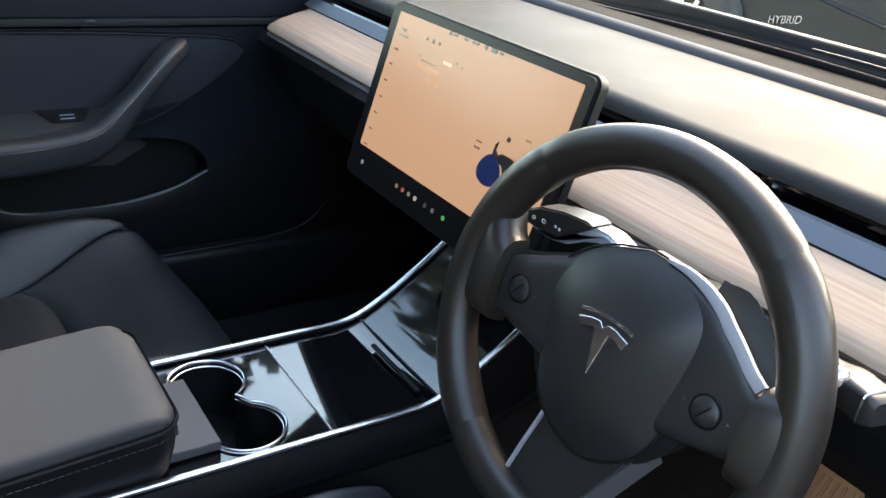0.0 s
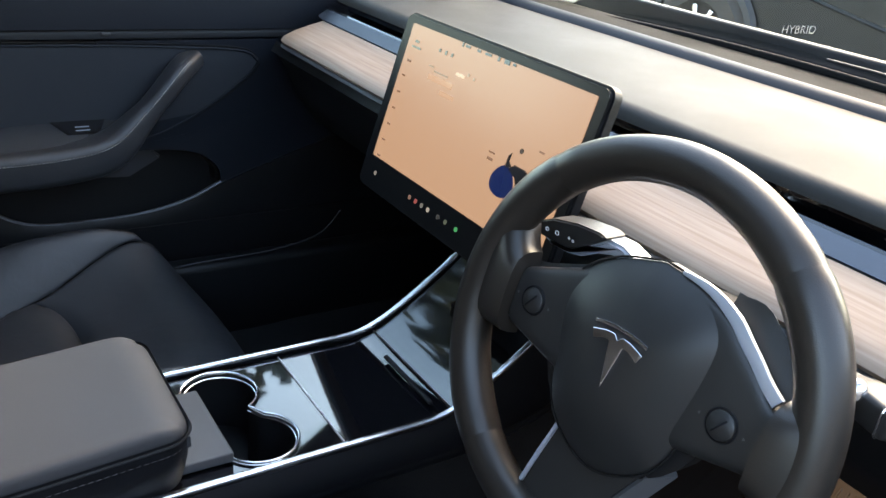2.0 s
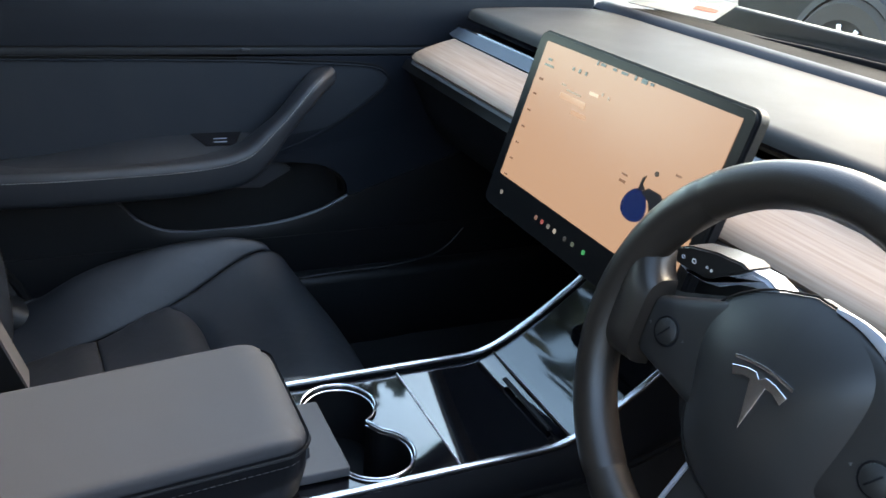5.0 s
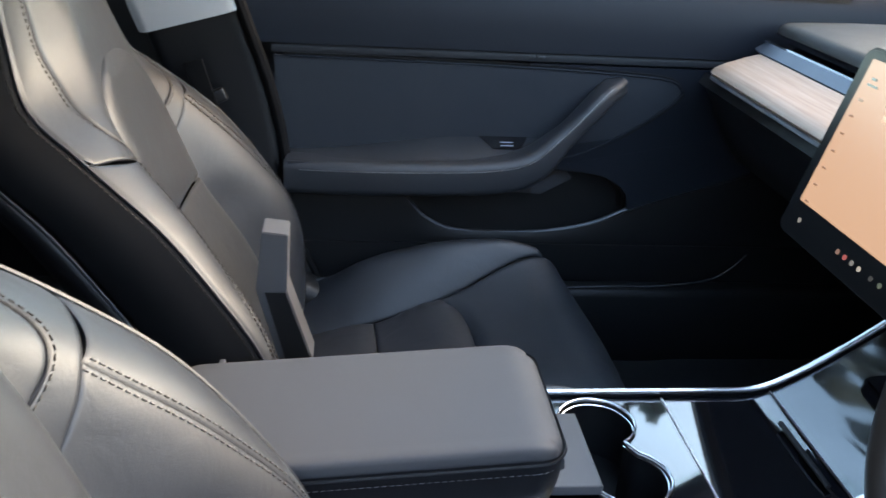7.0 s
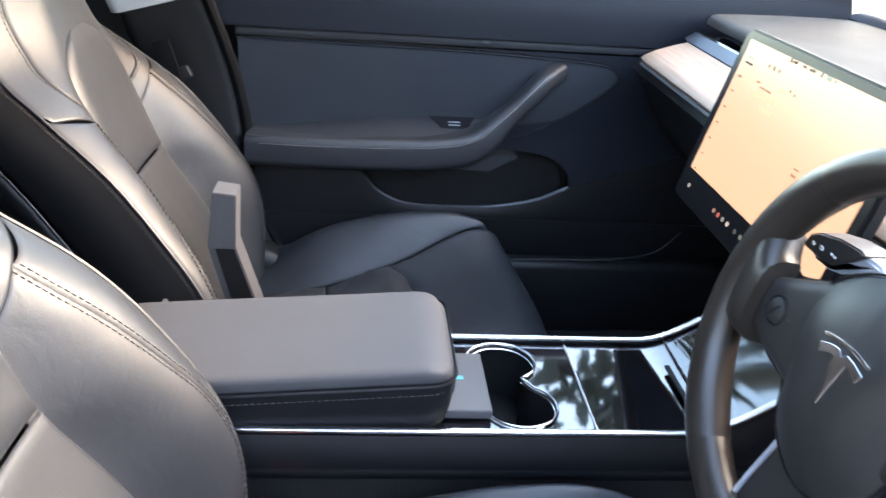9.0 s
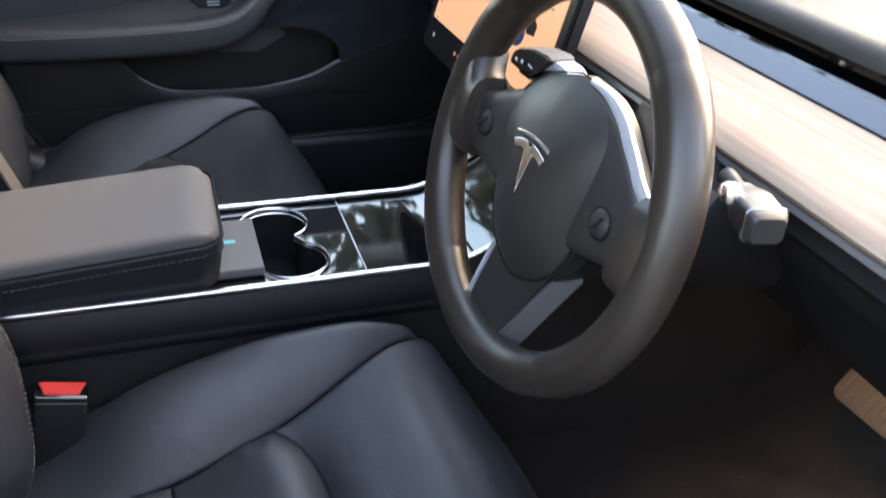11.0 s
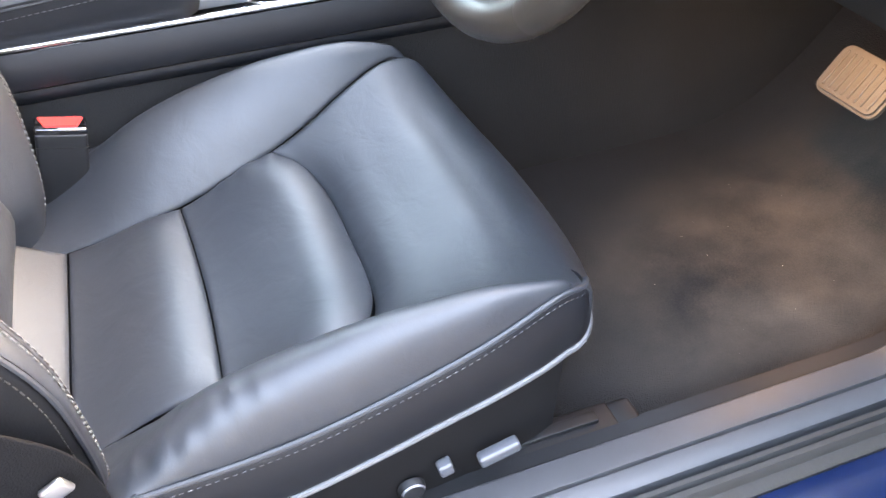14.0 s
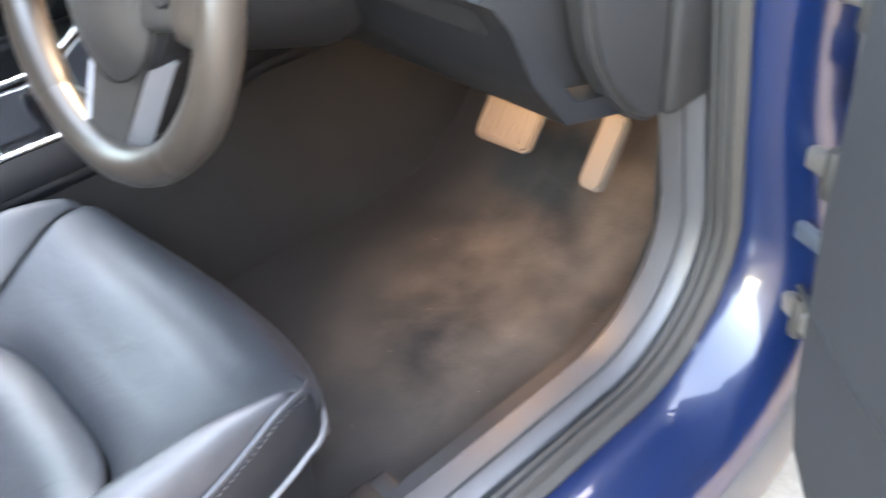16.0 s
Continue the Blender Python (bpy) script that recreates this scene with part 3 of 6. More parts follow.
    # windscreen
    def ws(u, v):
        return (u * (0.66 - 0.10 * v), 0.885 - 0.06 * (u * u) - 0.99 * v, 0.982 + 0.395 * v - 0.14 * v * (v - 1) - 0.02 * u * u)
    pane = part("windscreen", grid(ws, [-1 + 0.1 * k for k in range(21)], [0.1 * k for k in range(11)]), GLASS, car, "clear curved windscreen")
    pane.visible_shadow = False
    bm = sweep([(Vector(ws(-1 + 0.05 * k, 0.0)) + Vector((0, 0.004, -0.009))) for k in range(41)], slab(0.012, 0.010, 0.003))
    part("windscreen_edge", bm, TUNNEL, car, "black windscreen border")
    part("wiper", sweep([(-0.03, 0.945, 0.979), (0.05, 0.937, 0.981), (0.20, 0.925, 0.982)], slab(0.008, 0.005, 0.002)), PLASTIC, car, "black wiper arm")
    part("header_trim", block((1.08, 0.12, 0.03), (0, -0.165, 1.372), 0.012, turn=(-4, 0, 0)), PLASTIC, car, "black roof header")
    side = part("door_pane", block((0.005, 0.95, 0.42), (-0.665, 0.10, 1.17), 0.001, turn=(0, 16, 0)), GLASS, car, "clear side window")
    side.visible_shadow = False
    return car

# ---- front seats ----
def quilt(f, nu=24, nv=24, groove=0.0025, wide=0.006, skirt=0.010, edges=(1, 1, 1, 1)):
    """An upholstered panel over f(s, t), s and t from 0 to 1, drawn down a little into the seams along the chosen edges
    (s=0, s=1, t=0, t=1), with a turned-in hem behind them. groove and wide are in metres."""
    e = 1e-3

    def place(s, t):
        p = Vector(f(s, t))
        du = (Vector(f(min(1, s + e), t)) - Vector(f(max(0, s - e), t))) / (min(1, s + e) - max(0, s - e))
        dv = (Vector(f(s, min(1, t + e))) - Vector(f(s, max(0, t - e)))) / (min(1, t + e) - max(0, t - e))
        n = du.cross(dv)
        n = n.normalized() if n.length > 1e-9 else Vector((0, 0, 1))
        ds = [w * k.length for w, k, on in ((s, du, edges[0]), (1 - s, du, edges[1]), (t, dv, edges[2]), (1 - t, dv, edges[3])) if on]
        d = min(ds) if ds else 1.0
        return p - n * groove * (1 - min(1, d / wide)) ** 2
    bm = grid(place, spaced(nu, 0.85), spaced(nv, 0.85))
    bm.normal_update()
    rim = [ed for ed in bm.edges if len(ed.link_faces) == 1]
    normals = {}
    for ed in rim:
        for v in ed.verts:
            normals[v] = normals.get(v, Vector()) + ed.link_faces[0].normal
    old = {v.co.copy().freeze(): n.normalized() for v, n in normals.items()}
    got = bmesh.ops.extrude_edge_only(bm, edges=rim)
    for v in got["geom"]:
        if isinstance(v, bmesh.types.BMVert):
            v.co -= old.get(v.co.copy().freeze(), Vector((0, 0, 1))) * skirt
    return bm


def build_seat(label, back_shift=(0, 0, 0), outer=0.0, thread=None):
    """A front seat about x = 0, in the driver seat's y and z. back_shift: how far the backrest stands from the passenger seat's;
    outer: how much further the bolster on the door side reaches forward."""
    thread = thread or STITCH_DARK
    seat = thing("front_seat", label, "car seat", group="front seats")
    zc = curve([(-0.36, 0.423), (-0.28, 0.432), (-0.14, 0.461), (0.0, 0.476), (0.06, 0.489), (0.10, 0.500), (0.14, 0.509), (0.17, 0.512), (0.22, 0.512)])
    hs = curve([(-0.36, 0.150), (-0.28, 0.146), (-0.212, 0.140), (-0.147, 0.141), (-0.085, 0.150), (-0.035, 0.160), (0.007, 0.171), (0.059, 0.188), (0.098, 0.202), (0.127, 0.210), (0.15, 0.2135), (0.20, 0.2135)])
    ho = curve([(-0.36, 0.225), (-0.25, 0.245), (-0.1, 0.252), (0.04, 0.245), (0.10, 0.2355), (0.135, 0.2265), (0.155, 0.2175), (0.20, 0.2140)])
    rise = curve([(-0.36, 0.002), (-0.31, 0.012), (-0.245, 0.036), (-0.17, 0.076), (-0.06, 0.099), (0.0, 0.102), (0.065, 0.091), (0.105, 0.074), (0.135, 0.058), (0.155, 0.046)])
    lift = curve([(-0.36, 0.0), (-0.28, 0.001), (-0.14, 0.004), (-0.033, 0.026), (0.007, 0.037), (0.06, 0.050), (0.10, 0.0535), (0.127, 0.0515), (0.15, 0.045), (0.20, 0.040)])
    zedge = curve([(-0.36, 0.445), (-0.25, 0.486), (-0.1, 0.507), (0.0, 0.528), (0.08, 0.548), (0.125, 0.558), (0.155, 0.551), (0.20, 0.53)])
    zpipe = curve([(-0.36, 0.408), (-0.128, 0.442), (-0.03, 0.462), (0.008, 0.470), (0.05, 0.477), (0.10, 0.482), (0.13, 0.4855), (0.155, 0.4900)])
    def base(s, y):
        """Centre cushion at s from -1 to 1 between the seams."""
        return Vector((s * hs(y), y, zc(y) + lift(y) * abs(s) ** 2.4))
    mid_front = lambda s: 0.012 - 0.046 * abs(s) ** 3.5
    mid_rear = lambda s: -0.140 - 0.006 * s * s
    rear_end = lambda s: -0.276 - 0.004 * s

    def rolled(y0, y1, high, w, pucker=0.0):
        """A panel from y0(s) to y1(s) that swells towards its front and rolls down there into the next seam."""
        def f(s, t):
            k = 2 * s - 1
            a, b = y0(k), y1(k)
            y = a + t * (b - a)
            d = (b - y) / w
            p = base(k, y)
            side = 1 - abs(k) ** 8
            p.z += high * smoothstep(0.0, 0.85, t) * (1 - (1 - min(1, d)) ** 2.4) * (0.35 + 0.65 * side)
            # small gathers where the panel meets the inner seam
            p.z += pucker * math.exp(-((k + 0.93) / 0.07) ** 2) * math.sin(y * 210 + 3 * k) * smoothstep(0.1, 0.5, t)
            return p
        return f
    part("cushion_rear_panel", quilt(rolled(rear_end, mid_rear, 0.020, 0.072), 36, 44), LEATHER, seat)

    def rear_roll(s, t):
        """The strip behind the last seam climbs towards the backrest."""
        k = 2 * s - 1
        p = base(k, rear_end(k) - 0.001 - 0.075 * (1 - t))
        p.z = base(k, rear_end(k)).z + 0.038 * (1 - t) ** 1.2 + 0.004 * math.sin(math.pi * t)
        return p
    part("cushion_rear_roll", quilt(rear_roll, 36, 16), LEATHER, seat)
    part("cushion_middle_panel", quilt(rolled(mid_rear, mid_front, 0.022, 0.062, 0.0016), 40, 48), LEATHER, seat)

    def front(s, t):
        """The front panel climbs from the seam, then rolls over the front edge and down."""
        k = 2 * s - 1
        a, yf, r = mid_front(k), 0.231 - 0.063 * abs(k) ** 2.6, 0.078 - 0.048 * abs(k) ** 4
        ya = yf - r
        if t < 0.62:
            y = a + (ya - a) * t / 0.62
            p = base(k, y)
            p.z -= 0.010 * math.exp(-((y - a) / 0.013) ** 2) * (1 - abs(k) ** 8)
            p.z += 0.005 * (1 - k * k) * smoothstep(a, a + 0.05, y)
            p.z -= 0.006 * smoothstep(ya - 0.05, ya, y) ** 2 * (1 - 0.6 * abs(k) ** 3)
            return p
        q = (t - 0.62) / 0.38
        g = min(1.0, q / 0.55) * math.pi / 2
        p = base(k, ya)
        p.z += 0.005 * (1 - k * k) - 0.006 * (1 - 0.6 * abs(k) ** 3)
        p.y += r * math.sin(g)
        p.x = k * (hs(min(p.y, 0.15)) + 0.002) * (1 - 0.02 * max(0, q - 0.3))
        p.z -= r * 0.9 * (1 - math.cos(g)) + 0.055 * max(0.0, (q - 0.45) / 0.55)
        return p
    part("cushion_front_panel", quilt(front, 44, 60, edges=(1, 1, 1, 0)), LEATHER, seat)
    rnd = random.Random(3)
    folds = [(-0.262 + 0.021 * k + rnd.uniform(-0.005, 0.005), rnd.uniform(0.55, 0.85), rnd.uniform(0.0016, 0.0030), rnd.uniform(-0.03, 0.03)) for k in range(8)]
    for side in (-1, 1):
        def bolster(q, y):
            w = ho(y) - hs(y)
            h0, h1, h2 = lift(y), rise(y), zedge(y) - zc(y)
            top = (1 - q) ** 2 * h0 + 2 * q * (1 - q) * (2 * h1 - 0.5 * (h0 + h2)) + q * q * h2
            return (side * (hs(y) + w * (1 - (1 - q) ** 1.5)), y, zc(y) + top)

        def f(s, t):
            q, y = (s if side > 0 else 1 - s), -0.36 + t * (0.157 + 0.36)
            x, yy, z = bolster(q, y)
            if side > 0:      # gathered folds near the rear of the outer bolster
                for y0, q0, h, lean in folds:
                    v = y - y0 - lean * (q - q0)
                    z += h * math.exp(-((q - q0) / 0.20) ** 2) * (math.exp(-(v / 0.0042) ** 2) - 0.8 * math.exp(-((v - 0.007) / 0.0034) ** 2))
            roll = max(0.0, (y - 0.130) / 0.027)      # the front end rolls down into the corner
            return (x - side * 0.012 * roll ** 2 * q, yy, z - 0.026 * roll ** 2)
        part("cushion_bolster", quilt(f, 34, 130 if side > 0 else 60, 0.0015, 0.004, 0.004), LEATHER, seat)

        def wrap(u):
            """Plan line of the side panel: along the bolster, then round the front corner; gives x, y and how far round it is."""
            if u < 0.82:
                y = -0.36 + u / 0.82 * (0.140 + 0.36)
                return ho(y) + 0.0035, y, 0.0
            k = (u - 0.82) / 0.18
            g = k * radians(88 if side > 0 else 52)
            return ho(0.140) + 0.0035 - 0.046 * (1 - math.cos(g)), 0.140 + 0.040 * math.sin(g), k

        def skirt(s, t):
            x, y, k = wrap(s if side > 0 else 1 - s)
            lo, up = zpipe(min(y, 0.140)) + 0.012 * k ** 1.5, zedge(min(y, 0.140)) - 0.030 * k ** 1.3
            return (side * (x - 0.003 * t + 0.005 * math.sin(math.pi * t) - 0.010 * k * t), y - 0.008 * k * t, lo + t * (up - lo))
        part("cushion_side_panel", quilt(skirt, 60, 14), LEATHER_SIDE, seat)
        us = [0.02 + (0.90 if side > 0 else 0.76) * k / 70 for k in range(71)]
        hem = lambda u, out, dz: (side * (wrap(u)[0] - 0.003 + out - 0.010 * wrap(u)[2]), wrap(u)[1] - 0.008 * wrap(u)[2], zedge(min(wrap(u)[1], 0.140)) - 0.030 * wrap(u)[2] ** 1.3 + dz)
        stitches([hem(u, 0.0036, -0.0062) for u in us], seat, length=0.0038, gap=0.0030, r=0.00042)
        part("cushion_seam", sweep([hem(u, 0.0004, 0.0003) for u in us], ring(0.0029, 8)), LEATHER, seat)
        pipe = [0.02 + (0.95 if side > 0 else 0.84) * k / 60 for k in range(61)]
        part("piping", sweep([(side * (wrap(u)[0] - 0.0015), wrap(u)[1], zpipe(min(wrap(u)[1], 0.140)) + 0.012 * wrap(u)[2] ** 1.5 - 0.003) for u in pipe], ring(0.0033, 8)), PIPING, seat, "pale grey edge piping")
        # plastic valance under the cushion
        bm = grid(lambda s, t: (side * (ho(s) - 0.004 - 0.010 * t), s, (zpipe(s) - 0.004) * (1 - t) + 0.352 * t), [-0.40 + 0.545 * k / 24 for k in range(25)], [k / 6 for k in range(7)])
        part("valance", thicken(bm, 0.02), DARK_PLASTIC, seat, "black plastic seat valance")
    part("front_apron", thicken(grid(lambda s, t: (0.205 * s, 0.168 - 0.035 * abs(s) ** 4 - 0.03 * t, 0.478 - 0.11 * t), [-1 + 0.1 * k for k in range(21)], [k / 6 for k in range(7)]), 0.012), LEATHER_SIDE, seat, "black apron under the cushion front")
    part("seat_pan", block((0.42, 0.46, 0.06), (0, -0.11, 0.385), 0.02), PLASTIC, seat)
    for side in (-1, 1):
        rail = part("seat_rail", block((0.035, 0.62, 0.026), (side * 0.215, -0.10, 0.345), 0.004), PLASTIC, seat, "black seat rail")
        part("rail_end", block((0.032, 0.030, 0.020), (side * 0.215, 0.220, 0.347), 0.005), PLASTIC, rail)
        part("rail_track", block((0.012, 0.56, 0.006), (side * 0.215, -0.09, 0.3605), 0.001), PLASTIC, rail, "dark track")
    # power-seat controls on the door side
    for y, z, w, h in ((0.070, 0.404, 0.040, 0.013), (0.019, 0.407, 0.014, 0.015)):
        part("seat_switch", block((0.012, w, h), (0.247, y, z), 0.003, turn=(14, 0, 0)), POCKET_LIP, seat, "satin grey seat switch")
    knob = part("lumbar_knob", turned([(0.0, 0.008), (0.010, 0.008), (0.012, 0.005), (0.013, 0.0)], 24, pose(0.243, -0.012, 0.388, 0, 90, 0)), PLASTIC, seat, "black lumbar knob")
    part("knob_ring", sweep([(0.251, -0.012 + 0.0112 * math.cos(a), 0.388 + 0.0112 * math.sin(a)) for a in [math.pi * (0.15 + 0.75 * k / 16) for k in range(17)]], ring(0.0011, 6), up=(1, 0, 0)), FACET, knob, "bright arc")

    # backrest, in the passenger seat's place, then moved by back_shift
    B = Vector(back_shift)
    yc = curve([(0.375, -0.300), (0.40, -0.292), (0.425, -0.279), (0.45, -0.275), (0.50, -0.292), (0.59, -0.330), (0.68, -0.380), (0.80, -0.427), (0.907, -0.467), (1.0, -0.497), (1.10, -0.53), (1.17, -0.565)])
    yb = curve([(0.375, -0.262), (0.40, -0.252), (0.44, -0.244), (0.50, -0.242), (0.56, -0.246), (0.62, -0.266), (0.68, -0.302), (0.765, -0.367), (0.835, -0.447), (0.88, -0.500), (0.95, -0.522), (1.05, -0.535), (1.17, -0.575)])
    hc = curve([(0.375, 0.200), (0.42, 0.212), (0.55, 0.238), (0.68, 0.240), (0.78, 0.228), (0.85, 0.205), (0.92, 0.172), (1.0, 0.156), (1.10, 0.146), (1.17, 0.120)])
    hi = curve([(0.375, 0.155), (0.42, 0.150), (0.58, 0.134), (0.65, 0.122), (0.70, 0.108), (0.79, 0.106), (0.85, 0.098), (0.90, 0.080), (1.0, 0.060), (1.17, 0.045)])
    pad = curve([(0.70, 0.107), (0.79, 0.107), (0.84, 0.102), (0.865, 0.091), (0.885, 0.070), (0.897, 0.046), (0.904, 0.022), (0.907, 0.003)])
    line1 = curve([(0, (0.085, 0.790)), (1, (0.115, 0.812)), (2, (0.143, 0.836)), (3, (0.150, 0.862)), (4, (0.136, 0.898)), (5, (0.130, 0.935)), (6, (0.124, 0.975)), (7, (0.116, 1.09)), (8, (0.096, 1.17))])
    line2 = curve([(0, (0.088, 0.748)), (1, (0.106, 0.766)), (2, (0.126, 0.790)), (3, (0.148, 0.813)), (4, (0.178, 0.825)), (5, (0.2125, 0.829))])
    tuck = curve([(0.375, 0.184), (0.42, 0.198), (0.50, 0.216), (0.57, 0.224), (0.642, 0.217), (0.712, 0.194), (0.761, 0.176), (0.798, 0.160), (0.83, 0.146)])

    def edge_y(x, z):
        """The front edge of the bolster on x's side."""
        return yb(z) + (outer * (1 - smoothstep(0.56, 0.86, z)) if x > 0 else 0.0)

    def back_y(x, z):
        """The backrest's front face across its whole width."""
        q = min(1.0, max(0.0, (abs(x) - hi(z)) / (hc(z) - hi(z))))
        low_part = 1 - smoothstep(0.80, 0.94, z)
        return yc(z) + (edge_y(x, z) - yc(z)) * math.sin(q * math.pi / 2) ** 1.3 + 0.022 * math.sin(math.pi * q) * (0.18 + 0.82 * low_part) * (0.45 + 0.55 * smoothstep(0.52, 0.66, z))

    def on_back(x, z, h=0.0):
        """A point h above the backrest's face."""
        e = 0.002
        n = Vector(((back_y(x - e, z) - back_y(x + e, z)) / (2 * e), 1.0, (back_y(x, z - e) - back_y(x, z + e)) / (2 * e))).normalized()
        return Vector((x, back_y(x, z), z)) + n * h + B

    def cushion(high, w, f):
        """f's flat panel, raised by high in the middle and rolled to the seams over w of its width."""
        def g(s, t):
            p = Vector(f(s, t))
            d = min(s, 1 - s, t, 1 - t) / w
            p.y += high * math.sqrt(1 - (1 - min(1, d)) ** 2)
            return p + B
        return g
    part("backrest_lower_panel", quilt(cushion(0.004, 0.12, lambda s, t: ((1 - 2 * s) * (hi(0.375 + 0.327 * t) + 0.004), yc(0.375 + 0.327 * t) + 0.004 * (1 - 2 * s) ** 2, 0.375 + 0.327 * t)), 30, 30), LEATHER, seat)

    def upper(s, t):
        z = 0.702 + 0.205 * t
        return ((1 - 2 * s) * (pad(z) + 0.003), yc(z) - 0.006 + 0.005 * (1 - 2 * s) ** 2 * (1 - t), z)
    part("backrest_upper_panel", quilt(cushion(0.013, 0.14, upper), 40, 50, 0.001), LEATHER, seat, "smooth rounded upper panel")

    def face(s, t):
        x, z = line1(8 * t)
        k = 1 - 2 * s
        x = k * x
        return Vector((x, back_y(x, z) - 0.02 * smoothstep(0.93, 1.0, t), z)) + B
    part("headrest_panel", quilt(face, 44, 60, edges=(1, 1, 0, 0)), LEATHER, seat, "integrated headrest cover")
    for side in (-1, 1):
        edge = lambda z: (hc(z), z)
        flip = lambda f: (lambda s, t: f(1 - s, t))
        shoulder_out = lambda t: line2(5 * t / 0.4) if t < 0.4 else edge(0.829 + 0.341 * (t - 0.4) / 0.6)
        shoulder_in = lambda t: line1(3 * t / 0.4) if t < 0.4 else line1(3 + 5 * (t - 0.4) / 0.6)
        bolster_in = lambda t: (hi(0.375 + 0.373 * t), 0.375 + 0.373 * t)
        bolster_out = lambda t: (tuck(0.375 + 0.454 * t), 0.375 + 0.454 * t)

        def lower(s, t):
            """The bolster between the centre panel and the tucked seam, its top edge along the shoulder seam."""
            a, b = np.array(bolster_in(t)), np.array(bolster_out(t))
            p = a + (b - a) * s
            w = smoothstep(0.55, 1.0, t)
            g = line2(3.0 * s)
            goal_shift = np.array(g) - (np.array(bolster_in(1.0)) + (np.array(bolster_out(1.0)) - np.array(bolster_in(1.0))) * s)
            p = p + goal_shift * w
            return Vector((side * p[0], back_y(side * p[0], p[1]), p[1])) + B

        def strip(s, t):
            z = 0.375 + 0.454 * t
            a, b = np.array(bolster_out(t)), np.array((hc(z), z))
            goal_shift = (np.array(line2(3.0)) - np.array(bolster_out(1.0))) * smoothstep(0.55, 1.0, t) * (1 - s)
            p = a + (b - a) * s + goal_shift
            return Vector((side * p[0], back_y(side * min(p[0], hc(p[1])), p[1]), p[1])) + B

        def shoulder(s, t):
            a, b = np.array(shoulder_in(t)), np.array(shoulder_out(t))
            p = a + (b - a) * s
            return Vector((side * p[0], back_y(side * min(p[0], hc(p[1])), p[1]) - 0.02 * smoothstep(0.93, 1.0, t), p[1])) + B
        turn = flip if side > 0 else (lambda f: f)
        part("backrest_bolster", quilt(turn(lower), 30, 60, 0.0012, 0.004), LEATHER, seat)
        part("bolster_edge", quilt(turn(strip), 14, 60, 0.0012, 0.004), LEATHER, seat)
        part("shoulder_panel", quilt(turn(shoulder), 20, 60, 0.0012, 0.004), LEATHER, seat)
        seam = [strip(0.0, 0.08 + 0.92 * k / 60) - B for k in range(61)]
        for dx in (-0.0055, 0.0055):
            stitches([on_back(p.x + dx, p.z, 0.0007) for p in seam], seat, r=0.0008, mat=thread)
        l1 = [line1(8 * k / 60) for k in range(61)]
        stitches([on_back(side * (p[0] + 0.005), p[1], 0.0006) for p in l1[:50]], seat, r=0.0007, mat=STITCH_DARK)
        part("headrest_piping", sweep([on_back(side * p[0], p[1], -0.0012) for p in l1], ring(0.0016, 6), up=(1, 0, 0)), LEATHER_SIDE, seat, "dark seam beside the headrest")
        part("shoulder_seam", sweep([on_back(side * line2(5 * k / 30)[0], line2(5 * k / 30)[1], -0.0016) for k in range(31)], ring(0.0013, 6), up=(0, 1, 0)), LEATHER_SIDE, seat, "dark shoulder seam")
        part("bolster_seam", sweep([on_back(p.x, p.z, -0.0016) for p in seam], ring(0.0013, 6), up=(1, 0, 0)), LEATHER_SIDE, seat, "dark bolster seam")
        zs = [0.41 + 0.75 * k / 80 for k in range(81)]

        def flank(s, t):
            z = 0.38 + 0.79 * t
            a = 1 - s if side < 0 else s
            dpt = 0.115 - 0.045 * smoothstep(0.8, 1.1, z)
            return Vector((side * (hc(z) + 0.005 + 0.009 * math.sin(math.pi * a)), edge_y(side, z) - 0.004 - dpt * (1 - a), z)) + B
        part("backrest_side_panel", quilt(flank, 16, 50), DARK_PLASTIC, seat, "black side panel")
        part("backrest_seam", sweep([Vector((side * (hc(z) + 0.003), edge_y(side, z) - 0.002, z)) + B for z in zs], ring(0.0022, 6), up=(1, 0, 0)), LEATHER, seat)
        stitches([Vector((side * (hc(z) + 0.0075), edge_y(side, z) - 0.010, z)) + B for z in zs], seat, r=0.0006, mat=STITCH_DARK)

        def shellside(s, t):
            z = 0.38 + 0.79 * t
            a = 1 - s if side < 0 else s
            dpt = 0.115 - 0.045 * smoothstep(0.8, 1.1, z)
            return Vector((side * (hc(z) + 0.008 - 0.04 * (1 - a) ** 2), edge_y(side, z) - 0.010 - dpt - 0.06 * (1 - a), z)) + B
        part("back_shell_side", quilt(shellside, 10, 40), PLASTIC, seat, "black seat shell edge")
        part("shell_seam", sweep([Vector((side * (hc(z) + 0.0065), edge_y(side, z) - 0.012 - (0.115 - 0.045 * smoothstep(0.8, 1.1, z)) + 0.006, z)) + B for z in zs], ring(0.0013, 6), up=(1, 0, 0)), GREY_PLASTIC, seat, "thin grey shell edge")
    part("backrest_core", quilt(lambda s, t: Vector(((1 - 2 * s) * (hc(0.42 + 0.72 * t) - 0.006), min(yc(0.42 + 0.72 * t), yb(0.42 + 0.72 * t)) - 0.024, 0.42 + 0.72 * t)) + B, 12, 24), LEATHER_SIDE, seat, "black backing under the seams")

    def back(s, t):
        z = 0.38 + 0.80 * t
        k = 2 * s - 1
        dpt = 0.175 - 0.045 * smoothstep(0.8, 1.1, z)
        return Vector((k * (hc(z) - 0.03), yb(z) - dpt - 0.03 * (1 - k * k), z)) + B
    part("back_shell", quilt(back, 20, 30), PLASTIC, seat, "black seat back shell")
